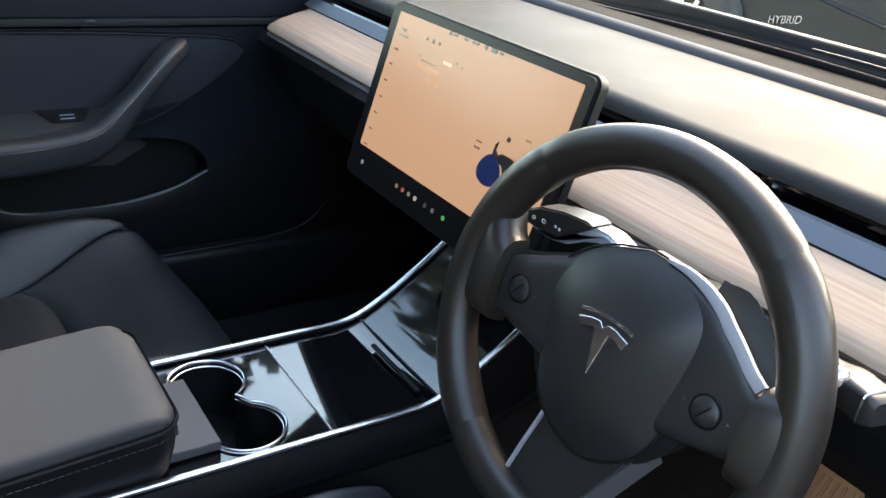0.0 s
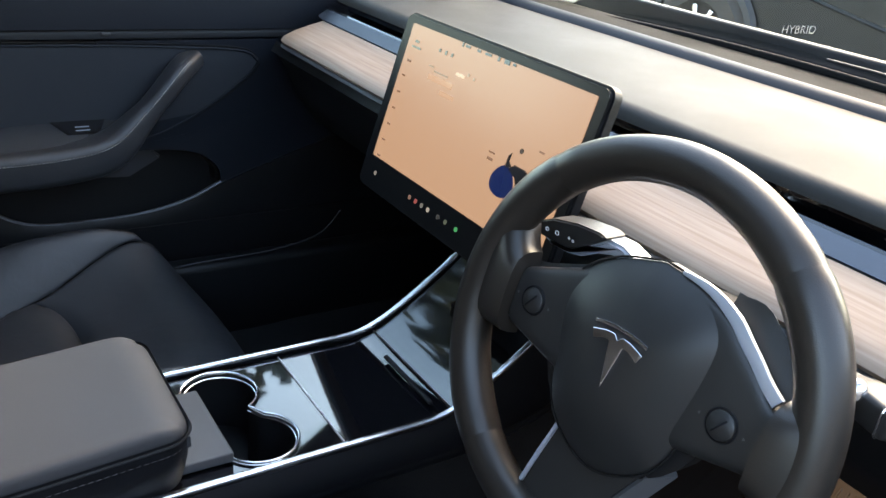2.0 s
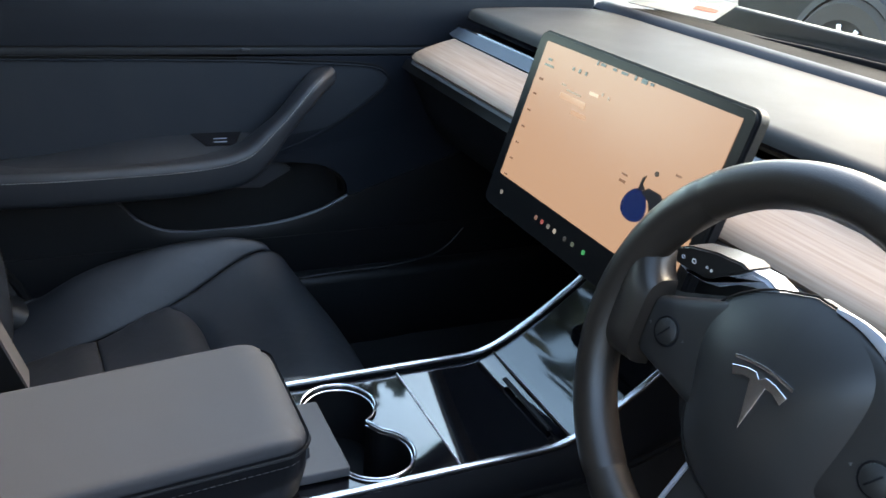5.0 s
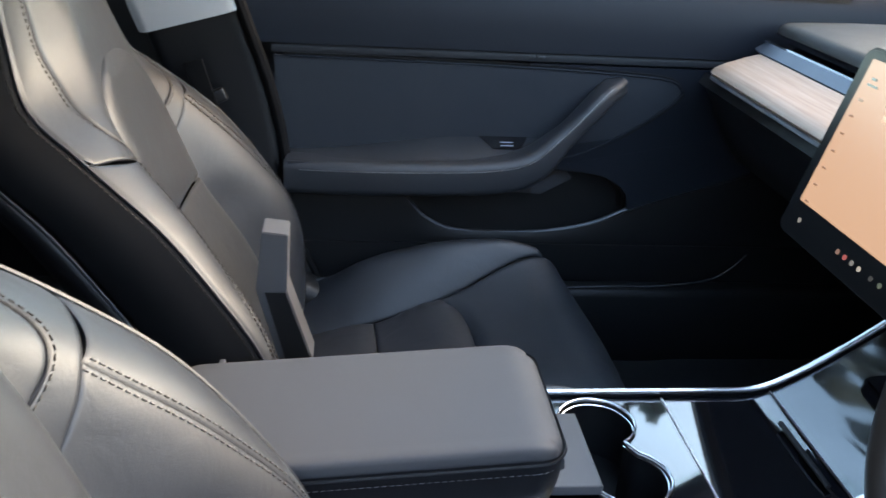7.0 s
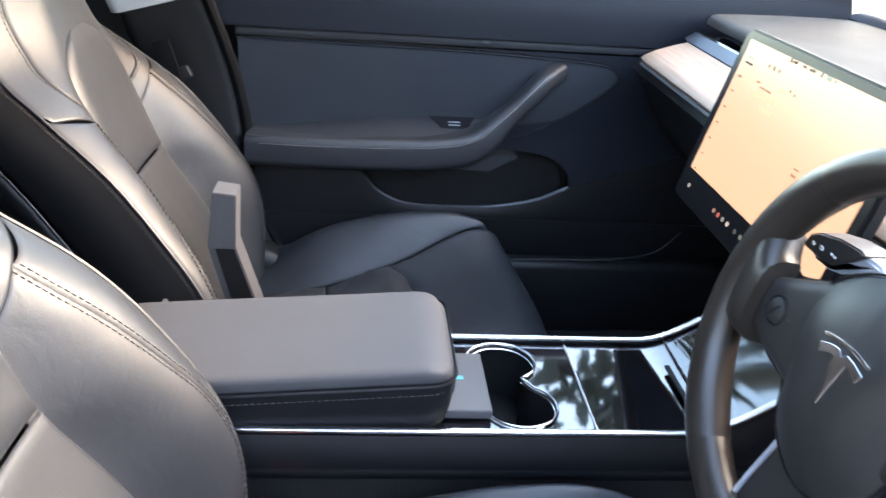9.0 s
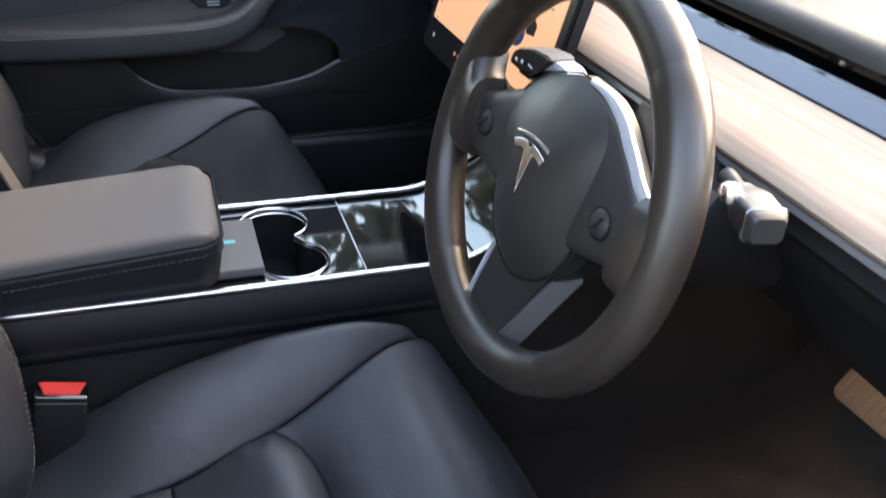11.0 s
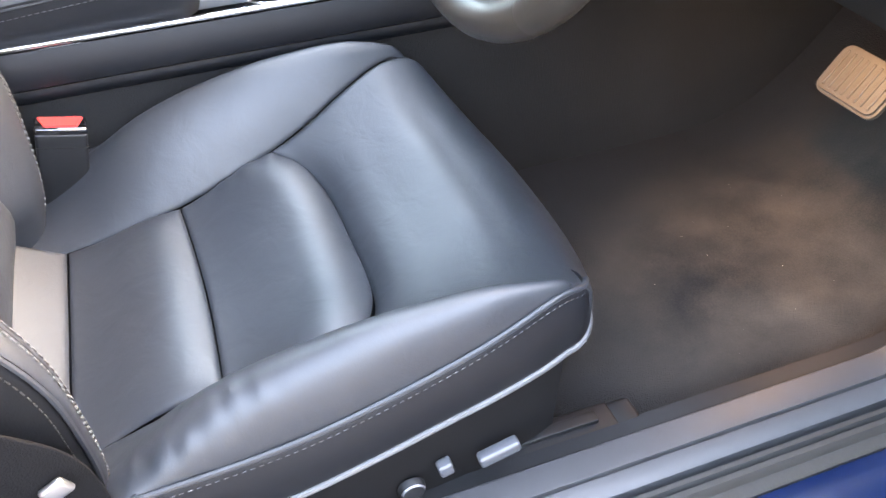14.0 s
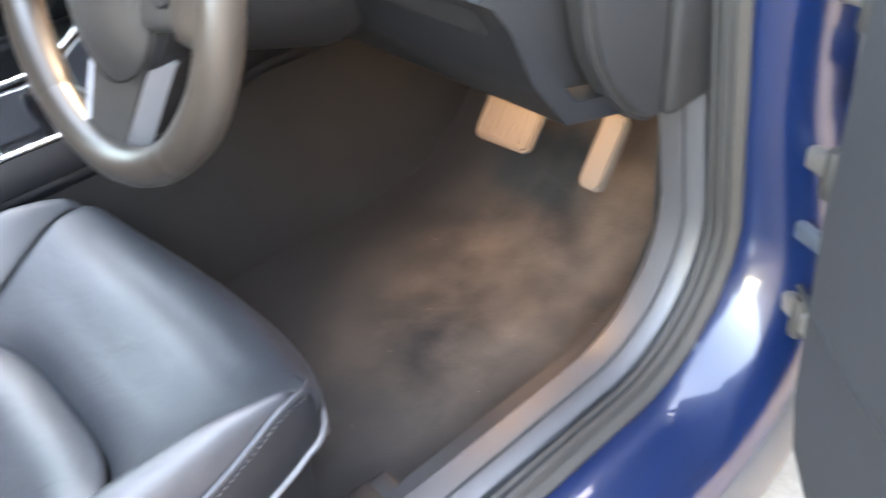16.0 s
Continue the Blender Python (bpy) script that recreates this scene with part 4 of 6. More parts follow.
    part("headrest_top", thicken(grid(lambda u, v: Vector((u * 0.12, -0.575 - 0.075 * v, 1.165 + 0.018 * math.sin(math.pi * v) * (1 - u * u))) + B, [-1 + 0.1 * k for k in range(21)], [k / 8 for k in range(9)]), 0.012), LEATHER, seat)
    return seat

# ---- dashboard ----
def build_dashboard():
    dash = thing("dashboard", "dark dashboard with open-pore wood trim and full-width vent", "dashboard")
    ends = [0.674, 0.671, 0.666, 0.660, 0.652, 0.642, 0.630, 0.615, 0.595, 0.575]
    xs = [-x for x in ends] + [-0.55 + 0.1 * k for k in range(12)] + [x * 0.972 for x in ends[::-1]]

    def extrude(name, section, mat, label="", end=0.0, back=0.02, bow=0.0):
        """A section of (y, z) pairs along x; end: how far the ends round off forward; bow: how far the middle reaches forward."""
        def f(u, v):
            x = u
            k = smoothstep(0.58, 0.69, abs(x)) ** 2
            y, z = section[v]
            return (x, y + end * k + bow * (1 - (x / 0.66) ** 2) - bow, z - 0.25 * end * k)
        return part(name, thicken(grid(f, xs, range(len(section))), back), mat, dash, label)
    pad = [(0.418, 0.954), (0.4195, 0.963), (0.425, 0.9685), (0.434, 0.9705), (0.437, 0.97075), (0.442, 0.9711), (0.47, 0.9725), (0.55, 0.9745), (0.63, 0.975), (0.695, 0.974)]
    extrude("top_pad", pad, PAD, "dark grey grained top pad", 0.02, 0.015)
    extrude("pad_roll", [(0.697, 0.973), (0.705, 0.981), (0.722, 0.985), (0.738, 0.981), (0.745, 0.974)], DOOR_SKIN, "blue-grey rounded rear roll of the pad", 0.0, 0.01)
    extrude("demister_panel", [(0.746, 0.973), (0.80, 0.972), (0.84, 0.970), (0.885, 0.968)], DEMISTER, "dull grey-brown panel at the windscreen base", 0.0, 0.01)
    extrude("vent_slot", [(0.405, 0.938), (0.415, 0.928), (0.455, 0.930), (0.462, 0.952), (0.425, 0.952)], GLOSS, "black full-width air vent", 0.01, 0.004)
    extrude("vent_lip", [(0.384, 0.9265), (0.389, 0.930), (0.404, 0.939), (0.409, 0.936)], LIP, "dark satin vent lip", 0.02, 0.004)
    extrude("wood_trim", [(0.307, 0.8885), (0.304, 0.893), (0.308, 0.899), (0.325, 0.907), (0.355, 0.917), (0.383, 0.9245)], WOOD, "pale open-pore wood trim", 0.055, 0.008)
    extrude("trim_edge", [(0.3085, 0.8805), (0.304, 0.883), (0.3055, 0.8875), (0.311, 0.8880)], FACET, "thin dark satin edge under the wood", 0.055, 0.004)
    extrude("lower_panel", [(0.324, 0.8790), (0.340, 0.870), (0.362, 0.84), (0.385, 0.79), (0.42, 0.745), (0.50, 0.724), (0.70, 0.722), (1.01, 0.74)], PLASTIC, "black lower dashboard", 0.0, 0.02)
        # knee bolster below the steering column
    bm = grid(lambda u, v: (u, [0.335, 0.36, 0.40, 0.44, 0.452, 0.47, 0.60][v] + 0.05 * smoothstep(0.20, 0.16, u), [0.872, 0.83, 0.775, 0.737, 0.729, 0.729, 0.740][v]),
              [0.13, 0.16, 0.20, 0.3, 0.4, 0.5, 0.60, 0.625], range(7))
    # paler than the lower dashboard: light bounced off the floor is in the colour
    part("knee_panel", thicken(bm, 0.015), DASH_GREY, dash, "knee panel in a grey lightened for bounced floor light")
    part("end_plate", prism([(0.330, 0.877), (0.344, 0.866), (0.366, 0.838), (0.389, 0.790), (0.423, 0.748), (0.50, 0.728), (0.528, 0.727), (0.528, 0.945), (0.41, 0.945)], 0.016,
                            Matrix(((0, 0, 1, 0.6205), (1, 0, 0, 0), (0, 1, 0, 0), (0, 0, 0, 1))), 0.003), DASH_GREY, dash, "dark grey dashboard end plate")
    part("end_cap", prism([(0.405, 0.955), (0.408, 0.88), (0.418, 0.83), (0.424, 0.80), (0.434, 0.772), (0.452, 0.742), (0.478, 0.714), (0.498, 0.697), (0.516, 0.688), (0.532, 0.688), (0.533, 0.97)], 0.030,
                          Matrix(((0, 0, 1, 0.637), (1, 0, 0, 0), (0, 1, 0, 0), (0, 0, 0, 1))), 0.007, 3), DASH_GREY, dash, "blue-grey side end cap")
    part("end_cap", prism([(0.46, 0.93), (0.66, 0.945), (0.70, 0.80), (0.60, 0.63), (0.555, 0.68), (0.50, 0.775), (0.43, 0.83), (0.385, 0.868)], 0.028,
                          Matrix(((0, 0, 1, -0.668), (1, 0, 0, 0), (0, 1, 0, 0), (0, 0, 0, 1))), 0.008), PLASTIC, dash, "black side end cap")
    return dash


def build_screen():
    """A landscape tablet on a short arm; local x to the right, y up, z towards the cabin."""
    m = Matrix.Translation((0.0, 0.2715, 0.9135)) @ pose(0, 0, 0, 75.0)
    tab = thing("touchscreen", "landscape touchscreen in a thin dark frame showing a peach page", "screen", m)
    W, H = 0.371, 0.222
    part("frame", prism(slab(W + 0.006, H + 0.005, 0.012, 6), 0.016, pose(-0.002, -0.002, -0.016), 0.003), PLASTIC, tab, "dark satin screen frame")
    part("glass_face", prism(slab(W, H - 0.001, 0.010, 6), 0.001, pose(-0.002, -0.002, 0.0002), 0), SCREEN_GLASS, tab, "black glass border", smooth=0)
    px, py = W - 0.030, H - 0.028
    lit = part("display", prism(slab(px, py * 0.885, 0.002, 2), 0.0006, pose(0, 0.0135, 0.0013), 0), SCREEN, tab, "lit peach map page", smooth=0)
    face = pose(0, 0, 0.0019)
    grey = glow_material("grey_print", (0.42, 0.25, 0.17), 0.055)
    pale = glow_material("pale_print", (0.82, 0.55, 0.40), 0.066)
    bars(lit, pose(0, 0, 0.0017), [(-0.080, 0.048, 0.052, 0.007), (-0.060, 0.036, 0.030, 0.005), (-0.045, 0.064, 0.018, 0.004)], pale, "map_patch")
    black = glow_material("dark_print", (0.02, 0.015, 0.015), 0.04)
    bars(lit, face, [(-0.150, 0.080, 0.009, 0.003), (-0.148, 0.073, 0.020, 0.0025), (-0.098, 0.081, 0.004, 0.004), (-0.085, 0.081, 0.004, 0.005), (-0.072, 0.081, 0.004, 0.004),
                     (-0.058, 0.097, 0.003, 0.005), (-0.048, 0.097, 0.010, 0.003), (-0.026, 0.097, 0.007, 0.003), (-0.008, 0.097, 0.012, 0.003), (0.012, 0.097, 0.004, 0.005), (0.027, 0.097, 0.010, 0.005), (0.040, 0.097, 0.006, 0.003)], black)
    bars(lit, face, [(-0.155, 0.055, 0.009, 0.003)] + [(-0.157, 0.036 - 0.021 * k, 0.007, 0.0022) for k in range(6)] + [(-0.105, 0.060, 0.010, 0.002), (-0.082, 0.056, 0.030, 0.002), (-0.030, 0.068, 0.003, 0.003), (-0.018, 0.066, 0.003, 0.003),
                     (0.052, 0.004, 0.010, 0.002), (0.052, -0.003, 0.010, 0.003), (0.125, 0.028, 0.008, 0.002), (0.142, 0.020, 0.010, 0.002)], grey)
    part("padlock_icon", turned([(0, 0.0008), (0.0028, 0.0008), (0.0028, 0)], 12, pose(0.096, 0.020, 0.0019)), black, lit)
    # picture of a blue car seen from behind, with its boot lid raised
    blue = glow_material("blue_print", (0.004, 0.03, 0.26), 0.03)
    dark = glow_material("car_print", (0.012, 0.012, 0.014), 0.04)
    part("car_picture", prism([(0.082 + 0.019 * math.cos(a) * (1 - 0.2 * math.sin(a)), -0.018 + 0.017 * math.sin(a)) for a in [2 * math.pi * k / 24 for k in range(24)]], 0.0006, pose(0, 0, 0.0019)), blue, lit, "blue car picture", smooth=0)
    part("cabin_picture", prism([(0.086, -0.003), (0.094, 0.004), (0.112, 0.004), (0.124, -0.003), (0.124, -0.014), (0.106, -0.016), (0.100, -0.008)], 0.0007, pose(0, 0, 0.0026)), dark, lit, smooth=0)
    part("lid_picture", prism([(0.080, -0.003), (0.080, 0.010), (0.084, 0.014), (0.0835, 0.005), (0.090, 0.000)], 0.0007, pose(0, 0, 0.0026)), dark, lit, smooth=0)
    # icons along the bottom bar
    for x, c in ((-0.153, (0.5, 0.5, 0.5)), (-0.066, (0.5, 0.3, 0.25)), (-0.052, (0.8, 0.2, 0.2)), (-0.038, (0.4, 0.4, 0.4)), (-0.024, (0.9, 0.85, 0.8)), (-0.002, (0.1, 0.1, 0.1)), (0.014, (0.2, 0.25, 0.2)), (0.036, (0.1, 0.8, 0.3))):
        part("icon", prism(slab(0.0055, 0.0055, 0.002, 3), 0.0006, pose(x, -0.092, 0.0013)), glow_material("icon_glow", c, 0.035), tab, smooth=0)
    # stalk of the tablet, into the dashboard
    part("screen_arm", block((0.10, 0.05, 0.10), (0, 0.03, -0.055), 0.012), PLASTIC, tab, "black screen mount")
    return tab


# ---- steering wheel and column ----
def build_wheel():
    """Local x to the right, y up in the rim's plane, z towards the driver."""
    m = Matrix.Translation((0.367, 0.172, 0.863)) @ pose(0, 0, 0, 75.0, 0, 5.5)
    wheel = thing("steering_wheel", "black leather steering wheel with three spokes and a plain silver badge", "steering wheel", m)
    R = 0.1575

    def rim_at(a):
        return Vector((R * math.cos(a), R * math.sin(a) * 0.995, 0))

    def rim_ring(a, k=1.0):
        d = Vector((math.cos(a), math.sin(a), 0))
        # thicker by the thumbs, and a little flat inside
        bulge = 1 + 0.07 * math.exp(-((abs(math.sin(a)) - 0.62) / 0.25) ** 2)
        out = []
        for j in range(18):
            b = 2 * math.pi * j / 18
            r = 0.0180 * bulge * k
            out.append(rim_at(a) + d * r * math.cos(b) * (0.95 if math.cos(b) > 0 else 1.0) + Vector((0, 0, r * 1.02 * math.sin(b))))
        return out
    cuts = [radians(k) for k in (49, 131, 232, 308, 409)]
    for a0, a1 in zip(cuts, cuts[1:]):
        n = int((a1 - a0) / radians(3)) + 2
        bm = bmesh.new()
        rows = []
        for i in range(n):
            a = a0 + (a1 - a0) * i / (n - 1)
            k = 0.965 if i in (0, n - 1) else 1.0
            rows.append([bm.verts.new(p) for p in rim_ring(a, k)])
        for r, q in zip(rows, rows[1:]):
            for j in range(18):
                bm.faces.new((r[j], r[(j + 1) % 18], q[(j + 1) % 18], q[j]))
        bm.faces.new(rows[0]), bm.faces.new(rows[-1])
        bmesh.ops.recalc_face_normals(bm, faces=bm.faces)
        part("rim_cover", bm, RIM, wheel, "worn black leather rim cover")
    stitches([rim_at(a) * (1 - 0.0178 / R) for a in [radians(k) for k in range(-120, 301, 3)]], wheel, 0.003, 0.0016, 0.0007, "dark rim stitching", LEATHER_SIDE)
    # airbag cover: a rounded shield
    shield = curve([(0, (0.010, 0.088)), (1, (0.052, 0.083)), (2, (0.080, 0.066)), (3, (0.0845, 0.035)), (4, (0.075, -0.016)), (5, (0.056, -0.060)), (6, (0.010, -0.082)),
                    (7, (-0.036, -0.060)), (8, (-0.055, -0.016)), (9, (-0.0645, 0.026)), (10, (-0.056, 0.053)), (11, (-0.028, 0.075)), (12, (0.010, 0.088))])
    def cover(u, v):
        p = shield(u)
        c = np.array((0.011, 0.005))
        q = c + (p - c) * v
        return (q[0], q[1], 0.026 - 0.023 * v**2.5 if v < 1 else -0.012)
    part("airbag_cover", grid(cover, [12 * k / 60 for k in range(60)], [0.02, 0.2, 0.4, 0.6, 0.75, 0.86, 0.93, 0.97, 0.995, 1.0], closed_u=True), HUB, wheel, "matt black airbag cover")
    part("cover_joint", sweep([(0.011 + (shield(12 * k / 72)[0] - 0.011) * 1.012, 0.005 + (shield(12 * k / 72)[1] - 0.005) * 1.012, 0.0030) for k in range(72)], ring(0.0009, 6), closed=True), TUNNEL, wheel, "dark joint round the cover")
    part("hub_back", turned([(0.0, -0.06), (0.06, -0.06), (0.078, -0.03), (0.080, -0.004), (0.0, 0.0)], 32, pose(0.010, 0, 0)), PLASTIC, wheel)
    # side spokes with switch pods
    crown = curve([(0.040, 0.084), (0.0645, 0.0745), (0.084, 0.059), (0.0985, 0.048), (0.1125, 0.036), (0.122, 0.032), (0.132, 0.033), (0.142, 0.042)])
    crown_low = curve([(0.030, 0.072), (0.040, 0.067), (0.0645, 0.056), (0.081, 0.049), (0.100, 0.041), (0.1125, 0.036), (0.122, 0.033), (0.132, 0.033), (0.142, 0.040)])
    SX, SY = {1: 0.0985, -1: -0.0875}, {1: 0.0065, -1: 0.0115}
    for side in (-1, 1):
        line = crown if side > 0 else crown_low
        def spoke(u, v):
            d = 0.040 + 0.078 * u
            top, bot = line(d), -0.036 + 0.24 * (d - 0.04)
            y = bot + (top - bot) * (0.5 - 0.5 * math.cos(math.pi * v))
            return (0.010 + side * d, y, 0.004 + 0.006 * math.sin(math.pi * v) ** 0.5 - 0.014 * abs(2 * v - 1) ** 7)
        sp = part("spoke", thicken(grid(spoke, [k / 20 for k in range(21)], [k / 18 for k in range(19)]), 0.012), HUB, wheel, "black spoke with switch pod")

        def root(u, v):
            """The spoke widens in two fillets and climbs on to the rim."""
            d = 0.1188 + 0.030 * u
            top, bot = line(min(d, 0.122)) + (0.026 if side < 0 else 0.010) * u ** 2, -0.0165 - (0.013 if side > 0 else 0.004) * u ** 2
            y = bot + (top - bot) * (0.5 - 0.5 * math.cos(math.pi * v))
            edge = abs(2 * v - 1)
            return (0.010 + side * d, y, 0.004 - 0.007 * u ** 2 + 0.006 * math.sin(math.pi * v) ** 0.5 - 0.014 * edge ** 7)
        part("spoke_root", thicken(grid(root, [k / 10 for k in range(11)], [k / 18 for k in range(19)]), 0.012), RIM, wheel, "leather covered spoke root")

        def behind(u, v):
            d = 0.050 + 0.092 * u
            top, bot = line(d) + (0.004 + 0.012 * smoothstep(0, 0.3, u) if side > 0 else -0.002), -0.018
            return (0.010 + side * d, bot + (top - bot) * v, -0.016 - 0.012 * v ** 3)
        part("spoke_back", thicken(grid(behind, [k / 14 for k in range(15)], [k / 10 for k in range(11)]), 0.010), HUB, wheel, "black rear spoke shell")
        part("scroll_wheel", turned([(0.0, 0.003), (0.008, 0.0026), (0.0105, 0.001), (0.011, -0.006)], 24, pose(SX[side], SY[side], 0.0100)), HUB, sp, "ribbed black scroll wheel")
        part("scroll_groove", sweep([(SX[side] + 0.0118 * math.cos(a), SY[side] + 0.0118 * math.sin(a), 0.0098) for a in [2 * math.pi * k / 28 for k in range(28)]], ring(0.0009, 6), closed=True), LEATHER_SIDE, sp)
        part("scroll_roller", block((0.0016, 0.014, 0.0022), (SX[side], SY[side], 0.0128), 0.0006, turn=(0, 0, -35)), LEATHER_SIDE, sp)
        for dx in (-0.018, 0.018):
            part("arrow_mark", prism([(-0.001, 0.0014), (0.001, 0.0), (-0.001, -0.0014)], 0.0004, pose(SX[side] + dx, SY[side], 0.0099, 0, 0, 0 if dx > 0 else 180)), THREAD, sp, smooth=0)
        arc = curve([(0, (0.018, 0.0865)), (1, (0.036, 0.0850)), (2, (0.052, 0.0805)), (3, (0.068, 0.0725)), (4, (0.080, 0.0630)), (5, (0.092, 0.0540)), (6, (0.104, 0.0440)), (7, (0.1155, 0.0365))])
        wid = lambda f: slab(0.002 + 0.0075 * math.sin(math.pi * min(0.62, 0.05 + 0.8 * f)), 0.005, 0.001, 2)
        if side < 0:
            continue
        part("spoke_trim", sweep([(0.010 + side * arc(7 * k / 42)[0], arc(7 * k / 42)[1] + 0.001, 0.0045) for k in range(43)], wid), SILVER, wheel, "satin silver spoke trim")
    # lower spoke: a tapered plate with a bright edge
    outline = curve([(0, (-0.030, -0.070)), (1, (-0.042, -0.120)), (2, (-0.048, -0.158)), (3, (-0.034, -0.167)), (4, (-0.006, -0.165)), (5, (0.012, -0.148)), (6, (0.040, -0.095)), (7, (0.072, -0.035))])
    edge = [outline(7 * k / 42) for k in range(43)]
    part("lower_spoke", prism([(p[0], p[1]) for p in edge] + [(0.02, -0.03)], 0.014, pose(0, 0, -0.016), 0.003), HUB, wheel, "matt black lower spoke")
    part("lower_spoke_edge", sweep([(p[0], p[1], -0.001) for p in edge[:25]], slab(0.0035, 0.004, 0.001, 2)), SILVER, wheel, "thin satin edge")
    inner_line = curve([(0, (0.006, -0.156)), (1, (0.0245, -0.122)), (2, (0.040, -0.0945)), (3, (0.057, -0.064))])
    outer_line = curve([(0, (0.018, -0.158)), (1, (0.038, -0.119)), (2, (0.054, -0.088)), (3, (0.071, -0.056))])

    def facet(u, v):
        a, b = inner_line(3 * u), outer_line(3 * u)
        return (a[0] + (b[0] - a[0]) * v, a[1] + (b[1] - a[1]) * v, -0.0030 - 0.014 * v - 0.003 * v * v)
    part("lower_spoke_web", thicken(grid(facet, [k / 24 for k in range(25)], [k / 6 for k in range(7)]), 0.005), FACET, wheel, "satin sloping spoke facet")
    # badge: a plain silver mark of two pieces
    badge = [(-0.0235, 0.0185), (-0.012, 0.0222), (-0.004, 0.0230), (0.0, 0.0190), (0.004, 0.0230), (0.012, 0.0222), (0.0235, 0.0185), (0.0205, 0.0115), (0.0125, 0.0155), (0.0068, 0.0160), (0.0, -0.019), (-0.0068, 0.0160), (-0.0125, 0.0155), (-0.0205, 0.0115)]
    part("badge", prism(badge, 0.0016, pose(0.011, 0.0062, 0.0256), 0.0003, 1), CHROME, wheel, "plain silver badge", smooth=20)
    part("badge_arc", sweep([(0.011 + x, 0.0338 - 5.0 * x * x, 0.0254) for x in [-0.0245 + 0.00245 * k for k in range(21)]], slab(0.0032, 0.0016, 0.0006, 2)), CHROME, wheel)
    # column shroud and stalks
    col = thing("steering_column", "black steering column shroud between wheel and dashboard", "steering column", m)
    part("shroud", grid(lambda u, v: ((0.010 + (0.078 + 0.008 * v) * math.cos(u) * (1 + 0.06 * math.cos(2 * u))), -0.002 + (0.062 + 0.008 * v) * math.sin(u), -0.045 - 0.16 * v),
                        [2 * math.pi * k / 40 for k in range(40)], [k / 8 for k in range(9)], closed_u=True), PLASTIC, col, "black plastic shroud")
    return wheel, col


def build_drive_stalk():
    """Flat grip ahead of the wheel, its silver underside curving into the column."""
    st = thing("drive_stalk", "black control stalk with white symbols and silver underside", "control stalk")
    face = Matrix(((1, 0, 0, 0), (0, 0, 1, 0.199), (0, 1, 0, 0), (0, 0, 0, 1)))
    grip = [(0.222, 0.908), (0.223, 0.914), (0.228, 0.921), (0.242, 0.928), (0.271, 0.935), (0.298, 0.938), (0.307, 0.936), (0.297, 0.929), (0.283, 0.920), (0.269, 0.911), (0.260, 0.909), (0.241, 0.908)]
    h = part("grip", prism(grip, 0.024, face, 0.0015, 3), HUB, st, "black grip with small white symbols")
    low = [(0.222, 0.9075), (0.241, 0.9075), (0.260, 0.9085), (0.269, 0.9105), (0.283, 0.9195), (0.297, 0.9285), (0.307, 0.9355), (0.322, 0.936), (0.345, 0.929), (0.330, 0.922), (0.312, 0.924), (0.297, 0.919), (0.278, 0.908), (0.261, 0.904), (0.241, 0.9035)]
    part("silver_underside", prism(low, 0.021, face @ pose(0, 0, 0.002), 0.0025, 3), SILVER, st, "satin silver underside")
    part("lever", sweep([(0.332, 0.212, 0.928), (0.345, 0.222, 0.918), (0.355, 0.245, 0.895)], slab(0.014, 0.012, 0.004)), SILVER, st, "silver lever")
    for x, z, r in ((0.2370, 0.9165, 0.0018), (0.2500, 0.9180, 0.0022), (0.2655, 0.9195, 0.0011), (0.2705, 0.9190, 0.0011)):
        part("symbol", sweep([(x + r * math.cos(a), 0.1987, z + 0.8 * r * math.sin(a)) for a in [2 * math.pi * k / 14 for k in range(14)]], ring(0.00045, 4), closed=True, up=(0, 1, 0)), WHITE, h, "white symbol")
    return st


def build_gear_stalk():
    st = thing("gear_stalk", "dark grey gear stalk with silver collar and bright end edge", "control stalk")
    a, b = Vector((0.468, 0.268, 0.900)), Vector((0.542, 0.250, 0.897))
    path = [a + (b - a) * k / 16 for k in range(17)]
    swell = lambda f: (0.66 + 0.34 * smoothstep(0, 0.45, f)) * (1 - 0.22 * max(0, (f - 0.86) / 0.14) ** 2)
    grip = part("grip", sweep([a + (b - a) * (5 / 16 + 11 / 16 * k / 24) for k in range(25)], lambda f: slab(0.027 * swell(f), 0.0235 * swell(f), 0.0045, 3)), HUB, st, "dark grey four-sided grip")
    part("lever", sweep(path[:7], ring(0.007, 10)), PLASTIC, st, "black lever")
    d = (b - a).normalized()
    u = d.cross(Vector((0, 0, 1))).normalized()
    w = u.cross(d).normalized()
    part("end_edge", sweep([b - d * 0.008 + u * s * 1.0 + w * h * 1.0 for s, h in slab(0.027 * swell(0.86) + 0.0006, 0.0235 * swell(0.86) + 0.0006, 0.0045, 3)], ring(0.0009, 6), closed=True, up=tuple(d)), CHROME, grip, "bright edge round the end button")
    part("collar", turned([(0.0, 0.008), (0.005, 0.0070), (0.0075, 0.004), (0.0085, 0.0), (0.0075, -0.004), (0.0, -0.008)], 20, pose(0.509, 0.241, 0.909)), CHROME, st, "bright round collar")
    return st


# ---- centre console ----
CX, CW, CZ = -0.008, 0.100, 0.620
# height of the top edge along y
console_profile = curve([(-0.46, 0.620), (0.16, 0.620), (0.215, 0.6225), (0.25, 0.636), (0.30, 0.668), (0.35, 0.706), (0.40, 0.750), (0.43, 0.778)])


